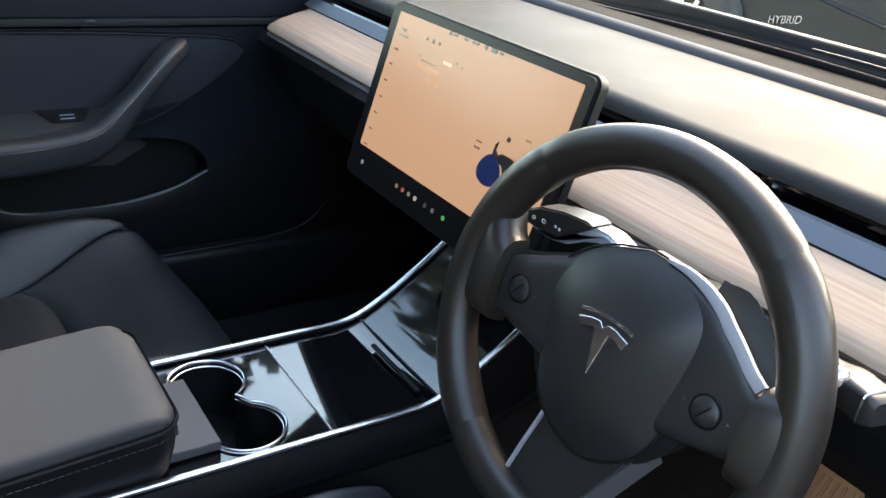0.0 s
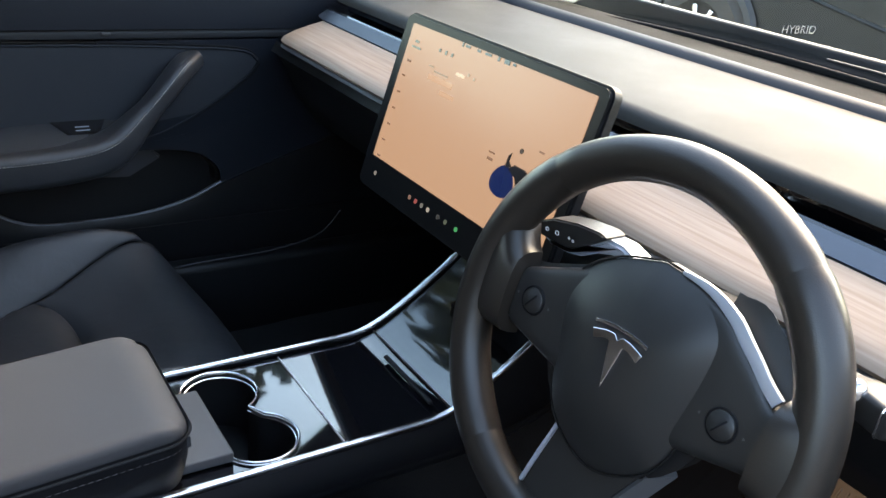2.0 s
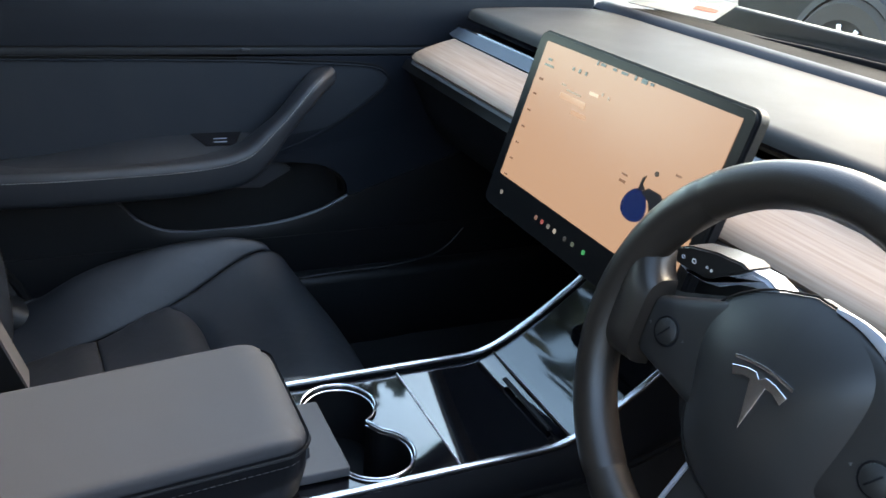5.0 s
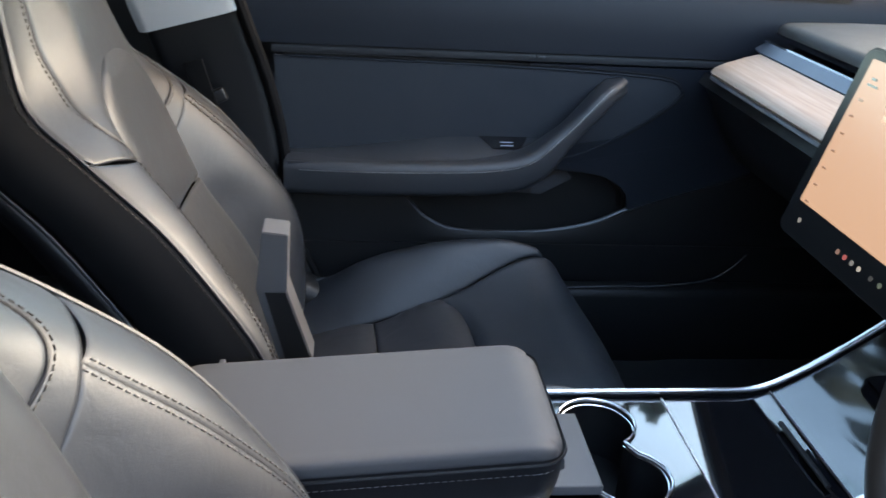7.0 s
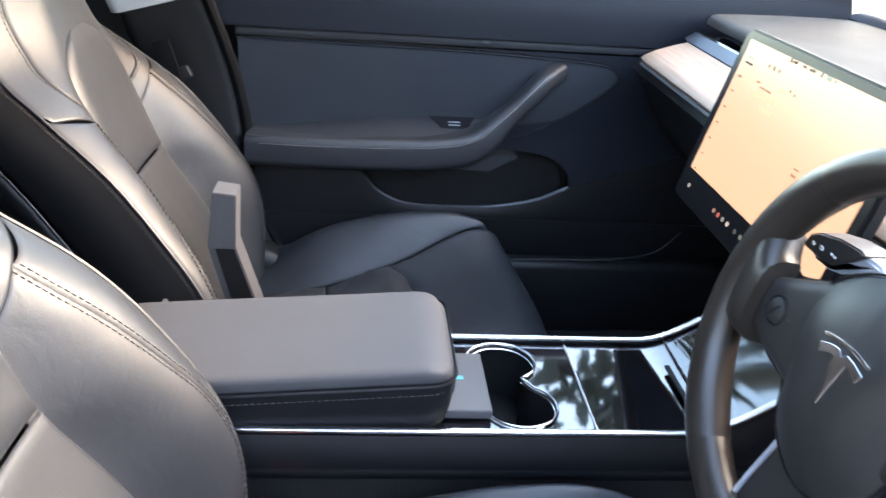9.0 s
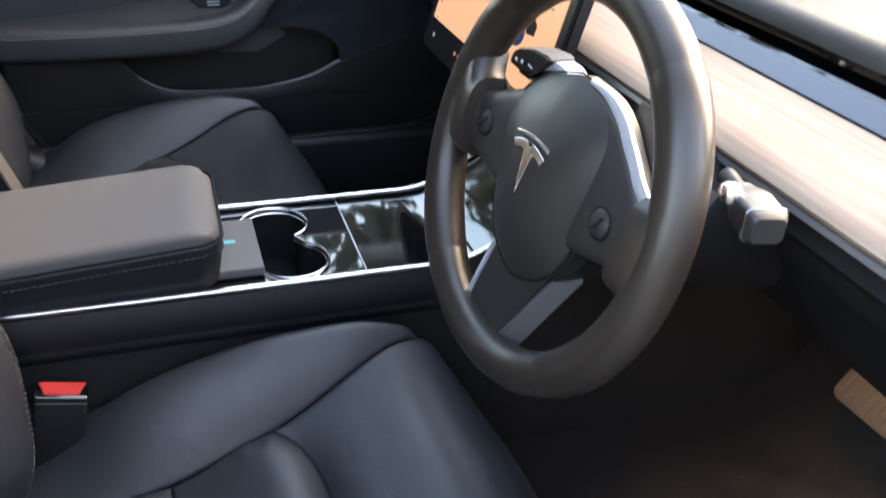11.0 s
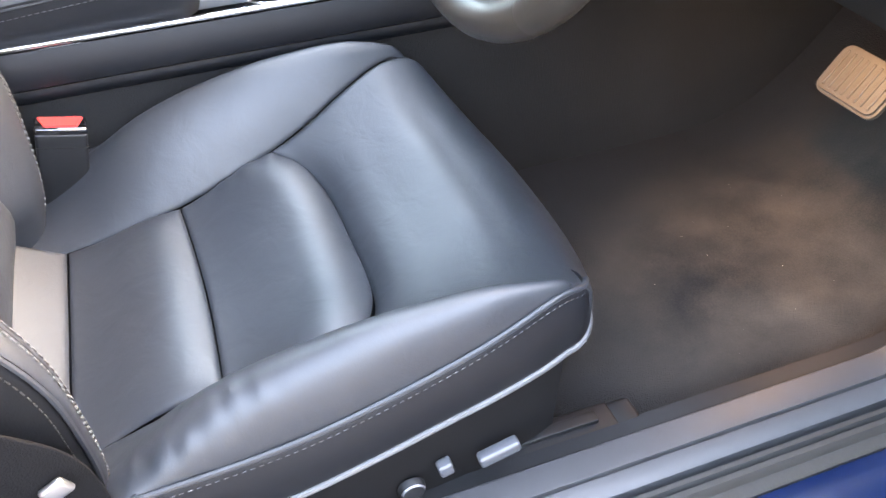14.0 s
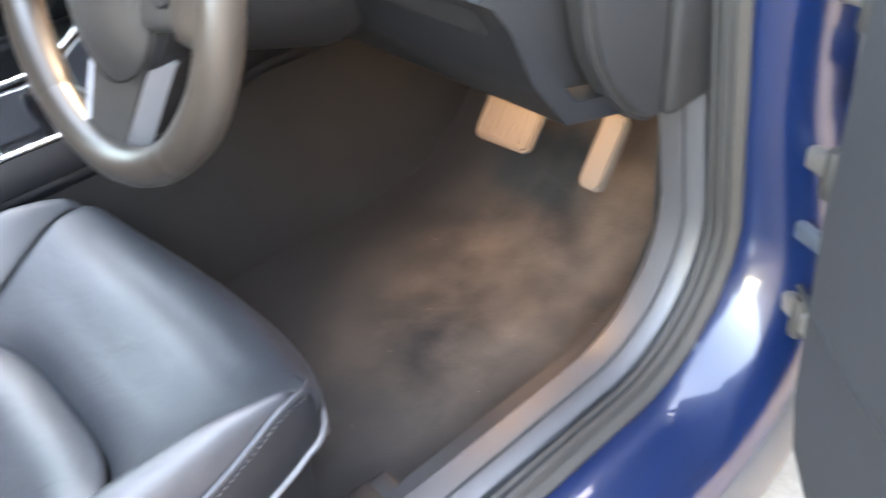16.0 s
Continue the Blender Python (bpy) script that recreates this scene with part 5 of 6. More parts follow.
def build_console():
    con = thing("center_console", "gloss black centre console with bright edge strips and two cup holders", "console")
    ys = [-0.46 + 0.02 * k for k in range(33)] + [0.20 + 0.01 * k for k in range(23)]
    inner = CW - 0.004
    # top deck in pieces: around the cup holders, tray lid, phone pad
    rc, cups = 0.043, ((CX - 0.047, 0.008), (CX + 0.047, 0.019))

    def deck(name, y0, y1, mat, label, dz=0.0, n=20):
        bm = grid(lambda u, v: (CX + u * inner, v, console_profile(v) - 0.006 + dz - 0.003 * (1 - u * u)), [-1 + 0.1 * k for k in range(21)], [y0 + (y1 - y0) * k / n for k in range(n + 1)])
        return part(name, thicken(bm, 0.006), mat, con, label)
    # cup-holder deck with two round openings joined by a neck
    bm = bmesh.new()
    outer = [(CX - inner, -0.20), (CX + inner, -0.20), (CX + inner, 0.098), (CX - inner, 0.098)]
    hole = []
    (ax, ay), (bx, by) = cups
    for k in range(40):            # left cup, then right cup, anticlockwise; straight along the side of the armrest
        a = radians(30 + 240 * k / 39)
        hole.append((ax + rc * math.cos(a), ay + rc * math.sin(a)))
    for k in range(40):
        a = radians(270 + 240 * k / 39)
        hole.append((bx + rc * math.cos(a), by + rc * math.sin(a)))
    ev = [bm.verts.new((x, y, CZ - 0.006)) for x, y in outer]
    hv = [bm.verts.new((x, y, CZ - 0.006)) for x, y in hole]
    es = [bm.edges.new((ev[k], ev[(k + 1) % 4])) for k in range(4)] + [bm.edges.new((hv[k], hv[(k + 1) % len(hv)])) for k in range(len(hv))]
    bmesh.ops.triangle_fill(bm, edges=es, use_beauty=True, use_dissolve=False)
    for f in bm.faces:
        if f.normal.z < 0:
            f.normal_flip()
    part("cup_deck", bm, GLOSS, con, "gloss black cup holder surround", 0)
    well = grid(lambda u, v: (*hole[u], CZ - 0.006 - v), range(len(hole)), [0.0, 0.004, 0.04, 0.075], closed_u=True)
    part("cup_well", well, PLASTIC, con, "black cup wells")
    part("cup_floor", block((0.19, 0.12, 0.006), (CX, 0.013, CZ - 0.083), 0.002), PLASTIC, con)
    part("cup_rim", sweep([(x, y, CZ - 0.003) for x, y in hole], ring(0.0016, 8), closed=True), CHROME, con, "bright cup holder rim")
    cx0, cy0 = CX, 0.0135
    part("cup_rim", sweep([(cx0 + (x - cx0) * 0.965, cy0 + (y - cy0) * 0.955, CZ - 0.009) for x, y in hole], ring(0.0012, 8), closed=True), CHROME, con, "bright inner cup rim")
    deck("tray_lid", 0.101, 0.232, GLOSS, "gloss black sliding lid")
    deck("phone_lid", 0.235, 0.41, GLOSS, "gloss black phone cover", 0.0)
    part("lid_slot", block((0.11, 0.006, 0.004), (CX + 0.02, 0.218, CZ + 0.002), 0.001), PLASTIC, con)
    for y in (0.0995, 0.2335):
        part("lid_joint", block((2 * inner, 0.0016, 0.002), (CX, y, console_profile(y) - 0.0055), 0), METAL, con, "fine bright joint", 0)
    # bright strips along both edges
    for sx in (-1, 1):
        part("edge_strip", sweep([(CX + sx * (CW + 0.002), y, console_profile(y)) for y in ys], slab(0.008, 0.006, 0.0022, 3)), CHROME, con, "satin bright edge strip")
        def wall(y, v):
            """Soft flank from the bright strip down to the fold, bellied a little and turned in at its foot."""
            zt = console_profile(min(y, 0.43)) - 0.004
            zb = 0.571 + 0.35 * max(0.0, zt - 0.66)
            return (CX + sx * (CW + 0.006 + 0.007 * math.sin(2.4 * v) - 0.006 * smoothstep(0.9, 1.0, v)), y, zt + (zb - zt) * v)

        def band(y, v):
            """A shallow roll below the fold."""
            zb = wall(y, 1.0)[2]
            return (CX + sx * (CW + 0.004 + 0.003 * math.sin(math.pi * v) - 0.004 * v), y, zb - 0.001 - 0.017 * v)

        def tunnel(y, v):
            zb = band(y, 1.0)[2]
            return (CX + sx * (CW - 0.002 + 0.014 * v), y, zb - v * (zb - 0.30))
        long = ys + [0.45, 0.55, 0.7, 0.85, 1.0]
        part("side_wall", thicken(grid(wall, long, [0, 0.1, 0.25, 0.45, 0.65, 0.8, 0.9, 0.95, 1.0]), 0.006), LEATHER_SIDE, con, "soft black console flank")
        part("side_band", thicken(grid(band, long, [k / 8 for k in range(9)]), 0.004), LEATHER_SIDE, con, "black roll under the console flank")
        part("tunnel_side", thicken(grid(tunnel, long, [0, 0.3, 0.7, 1.0]), 0.006), TUNNEL, con, "black felt tunnel side")
    part("rear_deck", block((2 * inner, 0.28, 0.01), (CX, -0.34, CZ - 0.012), 0.002), GLOSS, con)
    # armrest with hinged lid
    arm = thing("armrest", "padded black armrest lid with grey stitching on the console", "armrest")
    w0, y0, y1 = 0.098, -0.455, -0.062
    def top(s, t):
        # plan with rounded corners
        x, y, r = (2 * s - 1), y0 + (y1 - y0) * t, 0.030
        hx, hy = w0 - 0.003, (y1 - y0) / 2
        px, py = x * hx, (2 * t - 1) * hy
        vx, vy = abs(px) - hx + r, abs(py) - hy + r
        if vx > 0 and vy > 0:
            k = max(vx, vy) / math.hypot(vx, vy)
            px, py = math.copysign(hx - r + vx * k, px), math.copysign(hy - r + vy * k, py)
        x, y = px / hx, (y0 + y1) / 2 + py
        return (CX + px, y, 0.687 - 0.030 * (1 - t) - 0.003 * abs(x) ** 3 - 0.010 * smoothstep(0.88, 1.0, t) ** 2)
    part("lid_top", puffed(top, 40, 48, 0.009, 0.05, 0.006), ARM_SKIN, arm, "soft lid cushion, its vinyl lightened for light from above")
    side = [(CX + x, y) for x, y in slab(2 * w0, y1 - y0, 0.028, 8)]
    side = [(x, y + (y0 + y1) / 2) for x, y in side]
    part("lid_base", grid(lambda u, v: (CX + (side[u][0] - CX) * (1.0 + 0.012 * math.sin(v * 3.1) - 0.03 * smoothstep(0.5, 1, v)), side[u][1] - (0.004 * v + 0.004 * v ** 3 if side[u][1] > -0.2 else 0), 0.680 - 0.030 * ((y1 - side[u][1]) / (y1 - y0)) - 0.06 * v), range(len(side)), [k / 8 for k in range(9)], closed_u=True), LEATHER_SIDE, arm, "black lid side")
    stitches([(CX + (x - CX) * 1.0185, y - (0.0030 if y > -0.2 else 0), 0.666 - 0.030 * (y1 - y) / (y1 - y0)) for x, y in side + side[:1]], arm)
    part("lid_seam", sweep([(x, y, 0.6755 - 0.030 * (y1 - y) / (y1 - y0)) for x, y in side], ring(0.002, 6), closed=True), LEATHER_SIDE, arm)
    part("hinge_strip", block((2 * w0 + 0.003, 0.007, 0.06), (CX, y0 + 0.048, 0.6365), 0.002), GREY_PLASTIC, arm, "pale grey hinge strip")
    # grey card case leaning in the cup well
    case = thing("card_case", "flat dark grey card case lying over the cup holder edge", "card case")
    part("case_body", block((0.122, 0.100, 0.012), (0.006, -0.068, 0.6225), 0.002), BOXCARD, case)
    part("case_sticker", block((0.008, 0.014, 0.0006), (0.002, -0.052, 0.6290), 0), TEAL, case, "small teal sticker", 0)
    return con

# ---- passenger door ----
def build_passenger_door():
    door = thing("car_door", "closed passenger door with dark suede insert and curved pull handle", "car door", group="car doors")
    X = -0.70
    # upper roll below the window, groove, suede insert, lower panel
    def skin(name, rows, mat, label="", y0=-0.385, y1=0.60, back=0.02, lean=0.0):
        bm = grid(lambda u, v: (rows[v][0], u, rows[v][1] + lean * (u - y0)), [y0 + (y1 - y0) * k / 30 for k in range(31)], range(len(rows)))
        return part(name, thicken(bm, back), mat, door, label)
    skin("window_ledge", [(X - 0.06, 1.030), (X - 0.04, 1.026), (X - 0.018, 1.008), (X - 0.004, 0.975), (X + 0.002, 0.935), (X + 0.004, 0.8955)], DOOR_SKIN, "dark blue-grey upper door trim", -0.47, 0.72)
    skin("accent_strip", [(X - 0.010, 0.899), (X - 0.001, 0.893), (X + 0.001, 0.888), (X - 0.001, 0.880), (X - 0.008, 0.877)], DOOR_GREY, "slim dark grey accent strip", -0.40)
    # suede insert, cut off at its front by a rising diagonal
    hi_z = curve([(-0.40, 0.876), (0.022, 0.871), (0.157, 0.866), (0.246, 0.861), (0.280, 0.855), (0.293, 0.847), (0.299, 0.838)])
    lo_z = curve([(-0.40, 0.70), (0.06, 0.704), (0.103, 0.713), (0.142, 0.726), (0.216, 0.767), (0.286, 0.819), (0.299, 0.837)])
    bm = grid(lambda u, v: (X - 0.005, u, hi_z(u) + (lo_z(u) - hi_z(u)) * v), [-0.395 + 0.694 * k / 40 for k in range(41)], [k / 8 for k in range(9)])
    part("suede_insert", thicken(bm, 0.01), SUEDE, door, "charcoal suede insert")
    # moulded panel ahead of and under the insert, with the rounded end of the pocket
    mid = lambda y: 0.690 + 0.22 * max(0, y - 0.10)
    bm = grid(lambda u, v: (X - 0.010 + 0.004 * v, u, 0.8765 + (mid(u) - 0.8765) * v), [0.03 + 0.57 * k / 30 for k in range(31)], [k / 8 for k in range(9)])
    part("front_panel", thicken(bm, 0.012), DOOR_SKIN, door, "blue-grey moulded panel ahead of the pocket")
    end = curve([(0, (0.04, 0.690)), (1, (0.085, 0.691)), (2, (0.138, 0.688)), (3, (0.191, 0.677)), (4, (0.222, 0.650)), (5, (0.228, 0.620))])
    def under(u, v):
        p, q = end(5 * v), (0.60, mid(0.60) + (0.745 - mid(0.60)) * v)
        k = u ** 1.3
        return (X - 0.006 + 0.012 * v ** 2 * (1 - 0.3 * k), p[0] + (q[0] - p[0]) * k, p[1] + (q[1] - p[1]) * k)
    part("front_panel", thicken(grid(under, [k / 24 for k in range(25)], [k / 20 for k in range(21)]), 0.012), DOOR_SKIN, door, "moulded panel round the pocket end")
    lip = curve([(-0.40, 0.660), (-0.20, 0.655), (-0.173, 0.637), (-0.145, 0.604), (-0.091, 0.577), (0.008, 0.572), (0.091, 0.576), (0.172, 0.594), (0.228, 0.620), (0.298, 0.646), (0.376, 0.672), (0.60, 0.745)])
    bm = grid(lambda u, v: (X + (0.010, 0.014, 0.012)[v], u, lip(u) + (0.555 - lip(u)) * v / 2), [-0.375 + 0.975 * k / 90 for k in range(91)], range(3))
    part("pocket_front", thicken(bm, 0.015), PLASTIC, door, "black pocket front")
    skin("mid_panel", [(X - 0.012, 0.71), (X - 0.004, 0.68), (X - 0.004, 0.650)], DOOR_SKIN, "", -0.38, -0.14)
    skin("lower_panel", [(X + 0.012, 0.558), (X + 0.012, 0.52), (X + 0.004, 0.46), (X - 0.01, 0.43)], PLASTIC, "black lower door panel", -0.36)
    part("door_core", block((0.04, 1.14, 0.58), (X - 0.065, 0.05, 0.71), 0.005), PLASTIC, door, "black door core")
    # map pocket: recess with a rolled lip
    skin("pocket_back", [(X - 0.050, 0.71), (X - 0.05, 0.60), (X - 0.045, 0.545)], PLASTIC, "dark pocket recess", -0.18, 0.26)
    part("pocket_lip", sweep([(X + 0.012, y, lip(y)) for y in [-0.176 + 0.406 * k / 50 for k in range(51)]], ring(0.0046, 10), up=(1, 0, 0)), POCKET_LIP, door, "smooth grey pocket lip")
    part("bottle_holder", thicken(grid(lambda u, v: (X - 0.006 - 0.044 * v, end(u)[0] - 0.004 * v, end(u)[1] - 0.004 * v), [5 * k / 24 for k in range(25)], [k / 4 for k in range(5)]), 0.004), PLASTIC, door, "rounded bottle holder end")
    part("pocket_tray", prism([(0.000, 0.640), (0.075, 0.636), (0.131, 0.668), (0.110, 0.688), (0.02, 0.688)], 0.01, Matrix(((0, 0, 1, X - 0.026), (1, 0, 0, 0), (0, 1, 0, 0), (0, 0, 0, 1))), 0.003), GREY_PLASTIC, door, "grey pocket divider")
    # armrest and pull handle in one sweep
    line = curve([(0, (X + 0.045, -0.375, 0.690)), (1, (X + 0.055, -0.28, 0.691)), (2, (X + 0.058, -0.15, 0.693)), (3, (X + 0.058, -0.04, 0.698)), (4, (X + 0.054, 0.03, 0.713)), (5, (X + 0.048, 0.080, 0.757)), (6, (X + 0.040, 0.121, 0.799)), (7, (X + 0.026, 0.156, 0.833)), (8, (X + 0.0, 0.184, 0.846))])
    prof = lambda f: slab(0.062 - 0.022 * smoothstep(0.45, 0.7, f), 0.058 - 0.026 * smoothstep(0.45, 0.72, f), 0.014 - 0.003 * smoothstep(0.5, 0.8, f), 5)
    arm = part("door_armrest", sweep([line(8 * k / 64) for k in range(65)], prof, up=(0, 0, 1)), LEATHER, door, "padded door armrest running into the pull handle")
    st = []
    for k in range(2, 63):
        p, f = line(8 * k / 64), k / 64
        w = 0.5 * (0.062 - 0.022 * smoothstep(0.45, 0.7, f))
        h = 0.5 * (0.058 - 0.026 * smoothstep(0.45, 0.72, f))
        st.append((p[0] + w + 0.0006, p[1], p[2] + h * 0.56))
    stitches(st, arm, length=0.0035, gap=0.002, r=0.0006, mat=WHITE_THREAD)
    slope = lambda y: 0.033 * smoothstep(-0.37, -0.06, y)
    bm = grid(lambda u, v: (X + 0.074 - 0.078 * v, u, 0.7185 + slope(u) * v), [-0.372 + 0.43 * k / 30 for k in range(31)], [k / 6 for k in range(7)])
    part("armrest_top", thicken(bm, 0.02), LEATHER, door, "sloping top of the door armrest")
    bm = grid(lambda u, v: (X + 0.074 - 0.078 * (0.50 + 0.48 * v), -0.029 - 0.026 * v + (0.048 + 0.046 * v) * u, 0.7205 + 0.033 * (0.50 + 0.48 * v)), [k / 8 for k in range(9)], [k / 4 for k in range(5)])
    sw = part("switch_recess", thicken(bm, 0.003), GLOSS, door, "gloss black window switch recess")
    for k in range(2):
        part("switch_mark", block((0.0012, 0.022, 0.001), (X + 0.028 - 0.008 * k, -0.004, 0.7405 + 0.0034 * k), 0), SILVER, sw, smooth=0)
    rim = [(X + 0.0055, y, lo_z(y)) for y in [0.05 + 0.248 * k / 30 for k in range(31)]] + [(X + 0.0055, y, hi_z(y)) for y in [0.298 - 0.68 * k / 60 for k in range(61)]]
    part("insert_border", sweep(rim, ring(0.0019, 8), up=(1, 0, 0)), DOOR_SKIN, door, "rounded insert border")
    part("border_groove", sweep([(p[0] - 0.0012, p[1] + (0.0045 if k < 31 else 0), p[2] + (-0.003 if k < 31 else 0.0045)) for k, p in enumerate(rim)], ring(0.0012, 6), up=(1, 0, 0)), TUNNEL, door, "dark groove round the insert")
    part("ledge_button", block((0.004, 0.014, 0.004), (X + 0.003, 0.045, 0.889), 0.001), GREY_PLASTIC, door)
    return door


# ---- opened driver door ----
def build_driver_door():
    """Hinged at the front; local y runs from the hinge to the lock, x towards the cabin side."""
    m = Matrix.Translation((0.825, 0.662, 0.0)) @ pose(0, 0, 0, 0, 0, -112)
    door = thing("car_door", "opened driver door with grey inner trim and blue painted edge", "car door", m, group="car doors")
    plane = Matrix(((0, 0, 1, -0.03), (1, 0, 0, 0), (0, 1, 0, 0), (0, 0, 0, 1)))
    outline = [(0.03, 0.34), (0.12, 0.24), (0.95, 0.24), (1.02, 0.55), (1.02, 0.95), (0.0, 0.97), (0.0, 0.40)]
    part("outer_skin", prism(outline, 0.06, plane, 0.012), BLUE, door, "blue painted door shell")
    trim = [(0.020, 0.40), (0.035, 0.33), (0.07, 0.275), (0.14, 0.245), (0.30, 0.24), (0.92, 0.25), (0.98, 0.55), (0.98, 0.94), (0.0, 0.95), (0.005, 0.60)]
    part("inner_trim", prism(trim, 0.05, plane @ pose(0, 0, 0.062), 0.018, 4), DOOR_GREY, door, "blue-grey inner door trim")
    part("trim_crease", sweep([(0.081, 0.01, 0.53), (0.082, 0.10, 0.47), (0.082, 0.30, 0.40), (0.082, 0.9, 0.38)], slab(0.006, 0.004, 0.001)), PLASTIC, door)
    part("door_armrest", sweep([(0.10, 0.25, 0.70), (0.11, 0.45, 0.69), (0.11, 0.85, 0.69)], slab(0.05, 0.06, 0.015)), GREY_PLASTIC, door)
    for z in (0.435, 0.615, 0.785):
        arm = curve([(0, (0.030, 0.012, z)), (1, (0.034, -0.025, z + 0.012)), (2, (0.022, -0.065, z + 0.004)), (3, (0.004, -0.098, z - 0.008))])
        h = part("hinge", sweep([arm(3 * k / 18) for k in range(19)], lambda f: slab(0.016, 0.036 - 0.012 * math.sin(math.pi * f), 0.005, 3)), HINGE, door, "grey cast door hinge")
        part("hinge_pin", turned([(0.0, 0.026), (0.008, 0.026), (0.010, 0.022), (0.010, -0.022), (0.008, -0.026), (0.0, -0.026)], 14, pose(0.036, -0.022, z + 0.010)), SEAL, h, "dark hinge pin")
        part("hinge_bolt", turned([(0, 0.008), (0.009, 0.008), (0.009, 0)], 6, pose(0.012, -0.080, z, 0, 90, 0)), METAL, h)
    part("check_strap", block((0.012, 0.10, 0.022), (0.020, -0.040, 0.530), 0.004), LIP, door, "steel check strap")
    return door


# ---- pedals, buckle, belt, loose things ----
def build_pedals():
    brake = thing("brake_pedal", "worn ribbed brake pedal lit warm in the footwell", "pedal")
    m = Matrix.Translation((0.329, 0.681, 0.497)) @ pose(0, 0, 0, 50, 0, 4)
    pad = part("pedal_pad", prism(slab(0.098, 0.068, 0.014, 5), 0.014, m, 0.004), PEDAL, brake, "ribbed rubber pad")
    for k in range(8):
        bm = block((0.004, 0.050, 0.003), (-0.037 + 0.0105 * k, 0, 0.0145), 0.001)
        bmesh.ops.transform(bm, matrix=m, verts=bm.verts)
        part("rib", bm, PEDAL, pad)
    part("pedal_arm", sweep([(0.332, 0.700, 0.496), (0.340, 0.735, 0.552), (0.345, 0.765, 0.66), (0.345, 0.78, 0.75)], slab(0.03, 0.014, 0.004), up=(1, 0, 0)), PLASTIC, brake, "black pedal arm")
    acc = thing("accelerator_pedal", "narrow tall accelerator pedal", "pedal")
    m = Matrix.Translation((0.483, 0.695, 0.502)) @ pose(0, 0, 0, 55, 0, 0)
    part("pedal_pad", prism(slab(0.038, 0.102, 0.012, 5), 0.014, m, 0.004), PEDAL, acc, "rubber faced pedal plate")
    part("pedal_arm", sweep([(0.475, 0.72, 0.53), (0.475, 0.76, 0.60), (0.475, 0.80, 0.72)], slab(0.025, 0.014, 0.004), up=(1, 0, 0)), PLASTIC, acc)
    return brake, acc


def build_buckle():
    b = thing("seat_belt_buckle", "black seat belt buckle with red release button beside the seat", "buckle")
    # local x runs forward along the seat, z up along the buckle; it leans forward a little
    m = Matrix.Translation((0.132, -0.254, 0.503)) @ pose(0, 0, 0, -12, 0, 0) @ pose(0, 0, 0, 0, 0, 90)
    def put(bm):
        bmesh.ops.transform(bm, matrix=m, verts=bm.verts)
        return bm
    body = part("buckle_body", put(block((0.053, 0.026, 0.120), (0, 0, -0.0240), 0.004)), PLASTIC, b)
    part("buckle_frame", put(block((0.054, 0.027, 0.009), (0, 0, 0.0390), 0.003)), GLOSS, b, "glossy black button frame")
    part("release_button", put(prism([(-0.024, 0.0115), (-0.0165, -0.0105), (0.0165, -0.0105), (0.024, 0.0115)], 0.004, pose(0, 0, 0.0412), 0.0012)), RED, b, "red release button")
    part("button_edge", put(block((0.050, 0.0012, 0.0014), (0, -0.0137, 0.0350), 0.0003)), GREY_PLASTIC, b, "grey edge under the button")
    part("body_joint", put(block((0.0534, 0.0264, 0.0012), (0, 0, 0.0190), 0)), TUNNEL, body, smooth=0)
    part("buckle_stalk", put(block((0.03, 0.012, 0.10), (0, 0, -0.095), 0.004)), SEAL, b)
    return b


def build_belt():
    """Lower run of the driver's belt and its anchor beside the seat."""
    belt = thing("seat_belt", "black woven seat belt running to an anchor beside the driver seat", "seat belt")
    cv = curve([(0, (0.66, -0.46, 0.86)), (1, (0.650, -0.38, 0.72)), (2, (0.632, -0.305, 0.615)), (3, (0.620, -0.266, 0.552)), (4, (0.612, -0.262, 0.47)), (5, (0.612, -0.28, 0.40))])
    part("webbing", sweep([cv(0.1 * k) for k in range(51)], slab(0.046, 0.003, 0.0012), up=(1, 0.2, 0)), BELT, belt, "black woven webbing")
    part("anchor_plate", block((0.006, 0.020, 0.016), (0.628, -0.262, 0.552), 0.003, turn=(30, 0, 0)), METAL, belt, "bright anchor plate")
    part("anchor_cover", block((0.022, 0.044, 0.036), (0.638, -0.312, 0.535), 0.010), PLASTIC, belt, "black anchor cover")
    return belt


def build_loose():
    # grey box leaning on the passenger backrest
    box = thing("grey_box", "small grey box with a black end on the passenger seat", "box")
    side = Matrix(((0, 0, 1, 0), (1, 0, 0, 0), (0, 1, 0, 0), (0, 0, 0, 1)))
    body = [(-0.350, 0.722), (-0.353, 0.640), (-0.318, 0.530), (-0.365, 0.530), (-0.394, 0.640), (-0.384, 0.726)]
    part("box_body", prism(body, 0.050, Matrix.Translation((-0.370, 0, 0)) @ side, 0.0015), BOXCARD, box, "grey card box")
    part("box_end", prism([(-0.355, 0.638), (-0.321, 0.532), (-0.356, 0.532), (-0.382, 0.638)], 0.001, Matrix.Translation((-0.3196, 0, 0)) @ side), PLASTIC, box, "black lower end", smooth=0)
    # paper card behind the windscreen
    card = thing("paper_card", "cream paper card with orange print on the dashboard", "card")
    m = Matrix.Translation((-0.56, 0.81, 1.000)) @ pose(0, 0, 0, 24, 0, 12)
    bm = prism(slab(0.20, 0.07, 0.004), 0.0012, m)
    part("card_sheet", bm, PAPER, card, smooth=0)
    bm = prism(slab(0.05, 0.012, 0.004), 0.0008, m @ pose(0.06, -0.005, 0.0014))
    part("print_patch", bm, ORANGE, card, smooth=0)


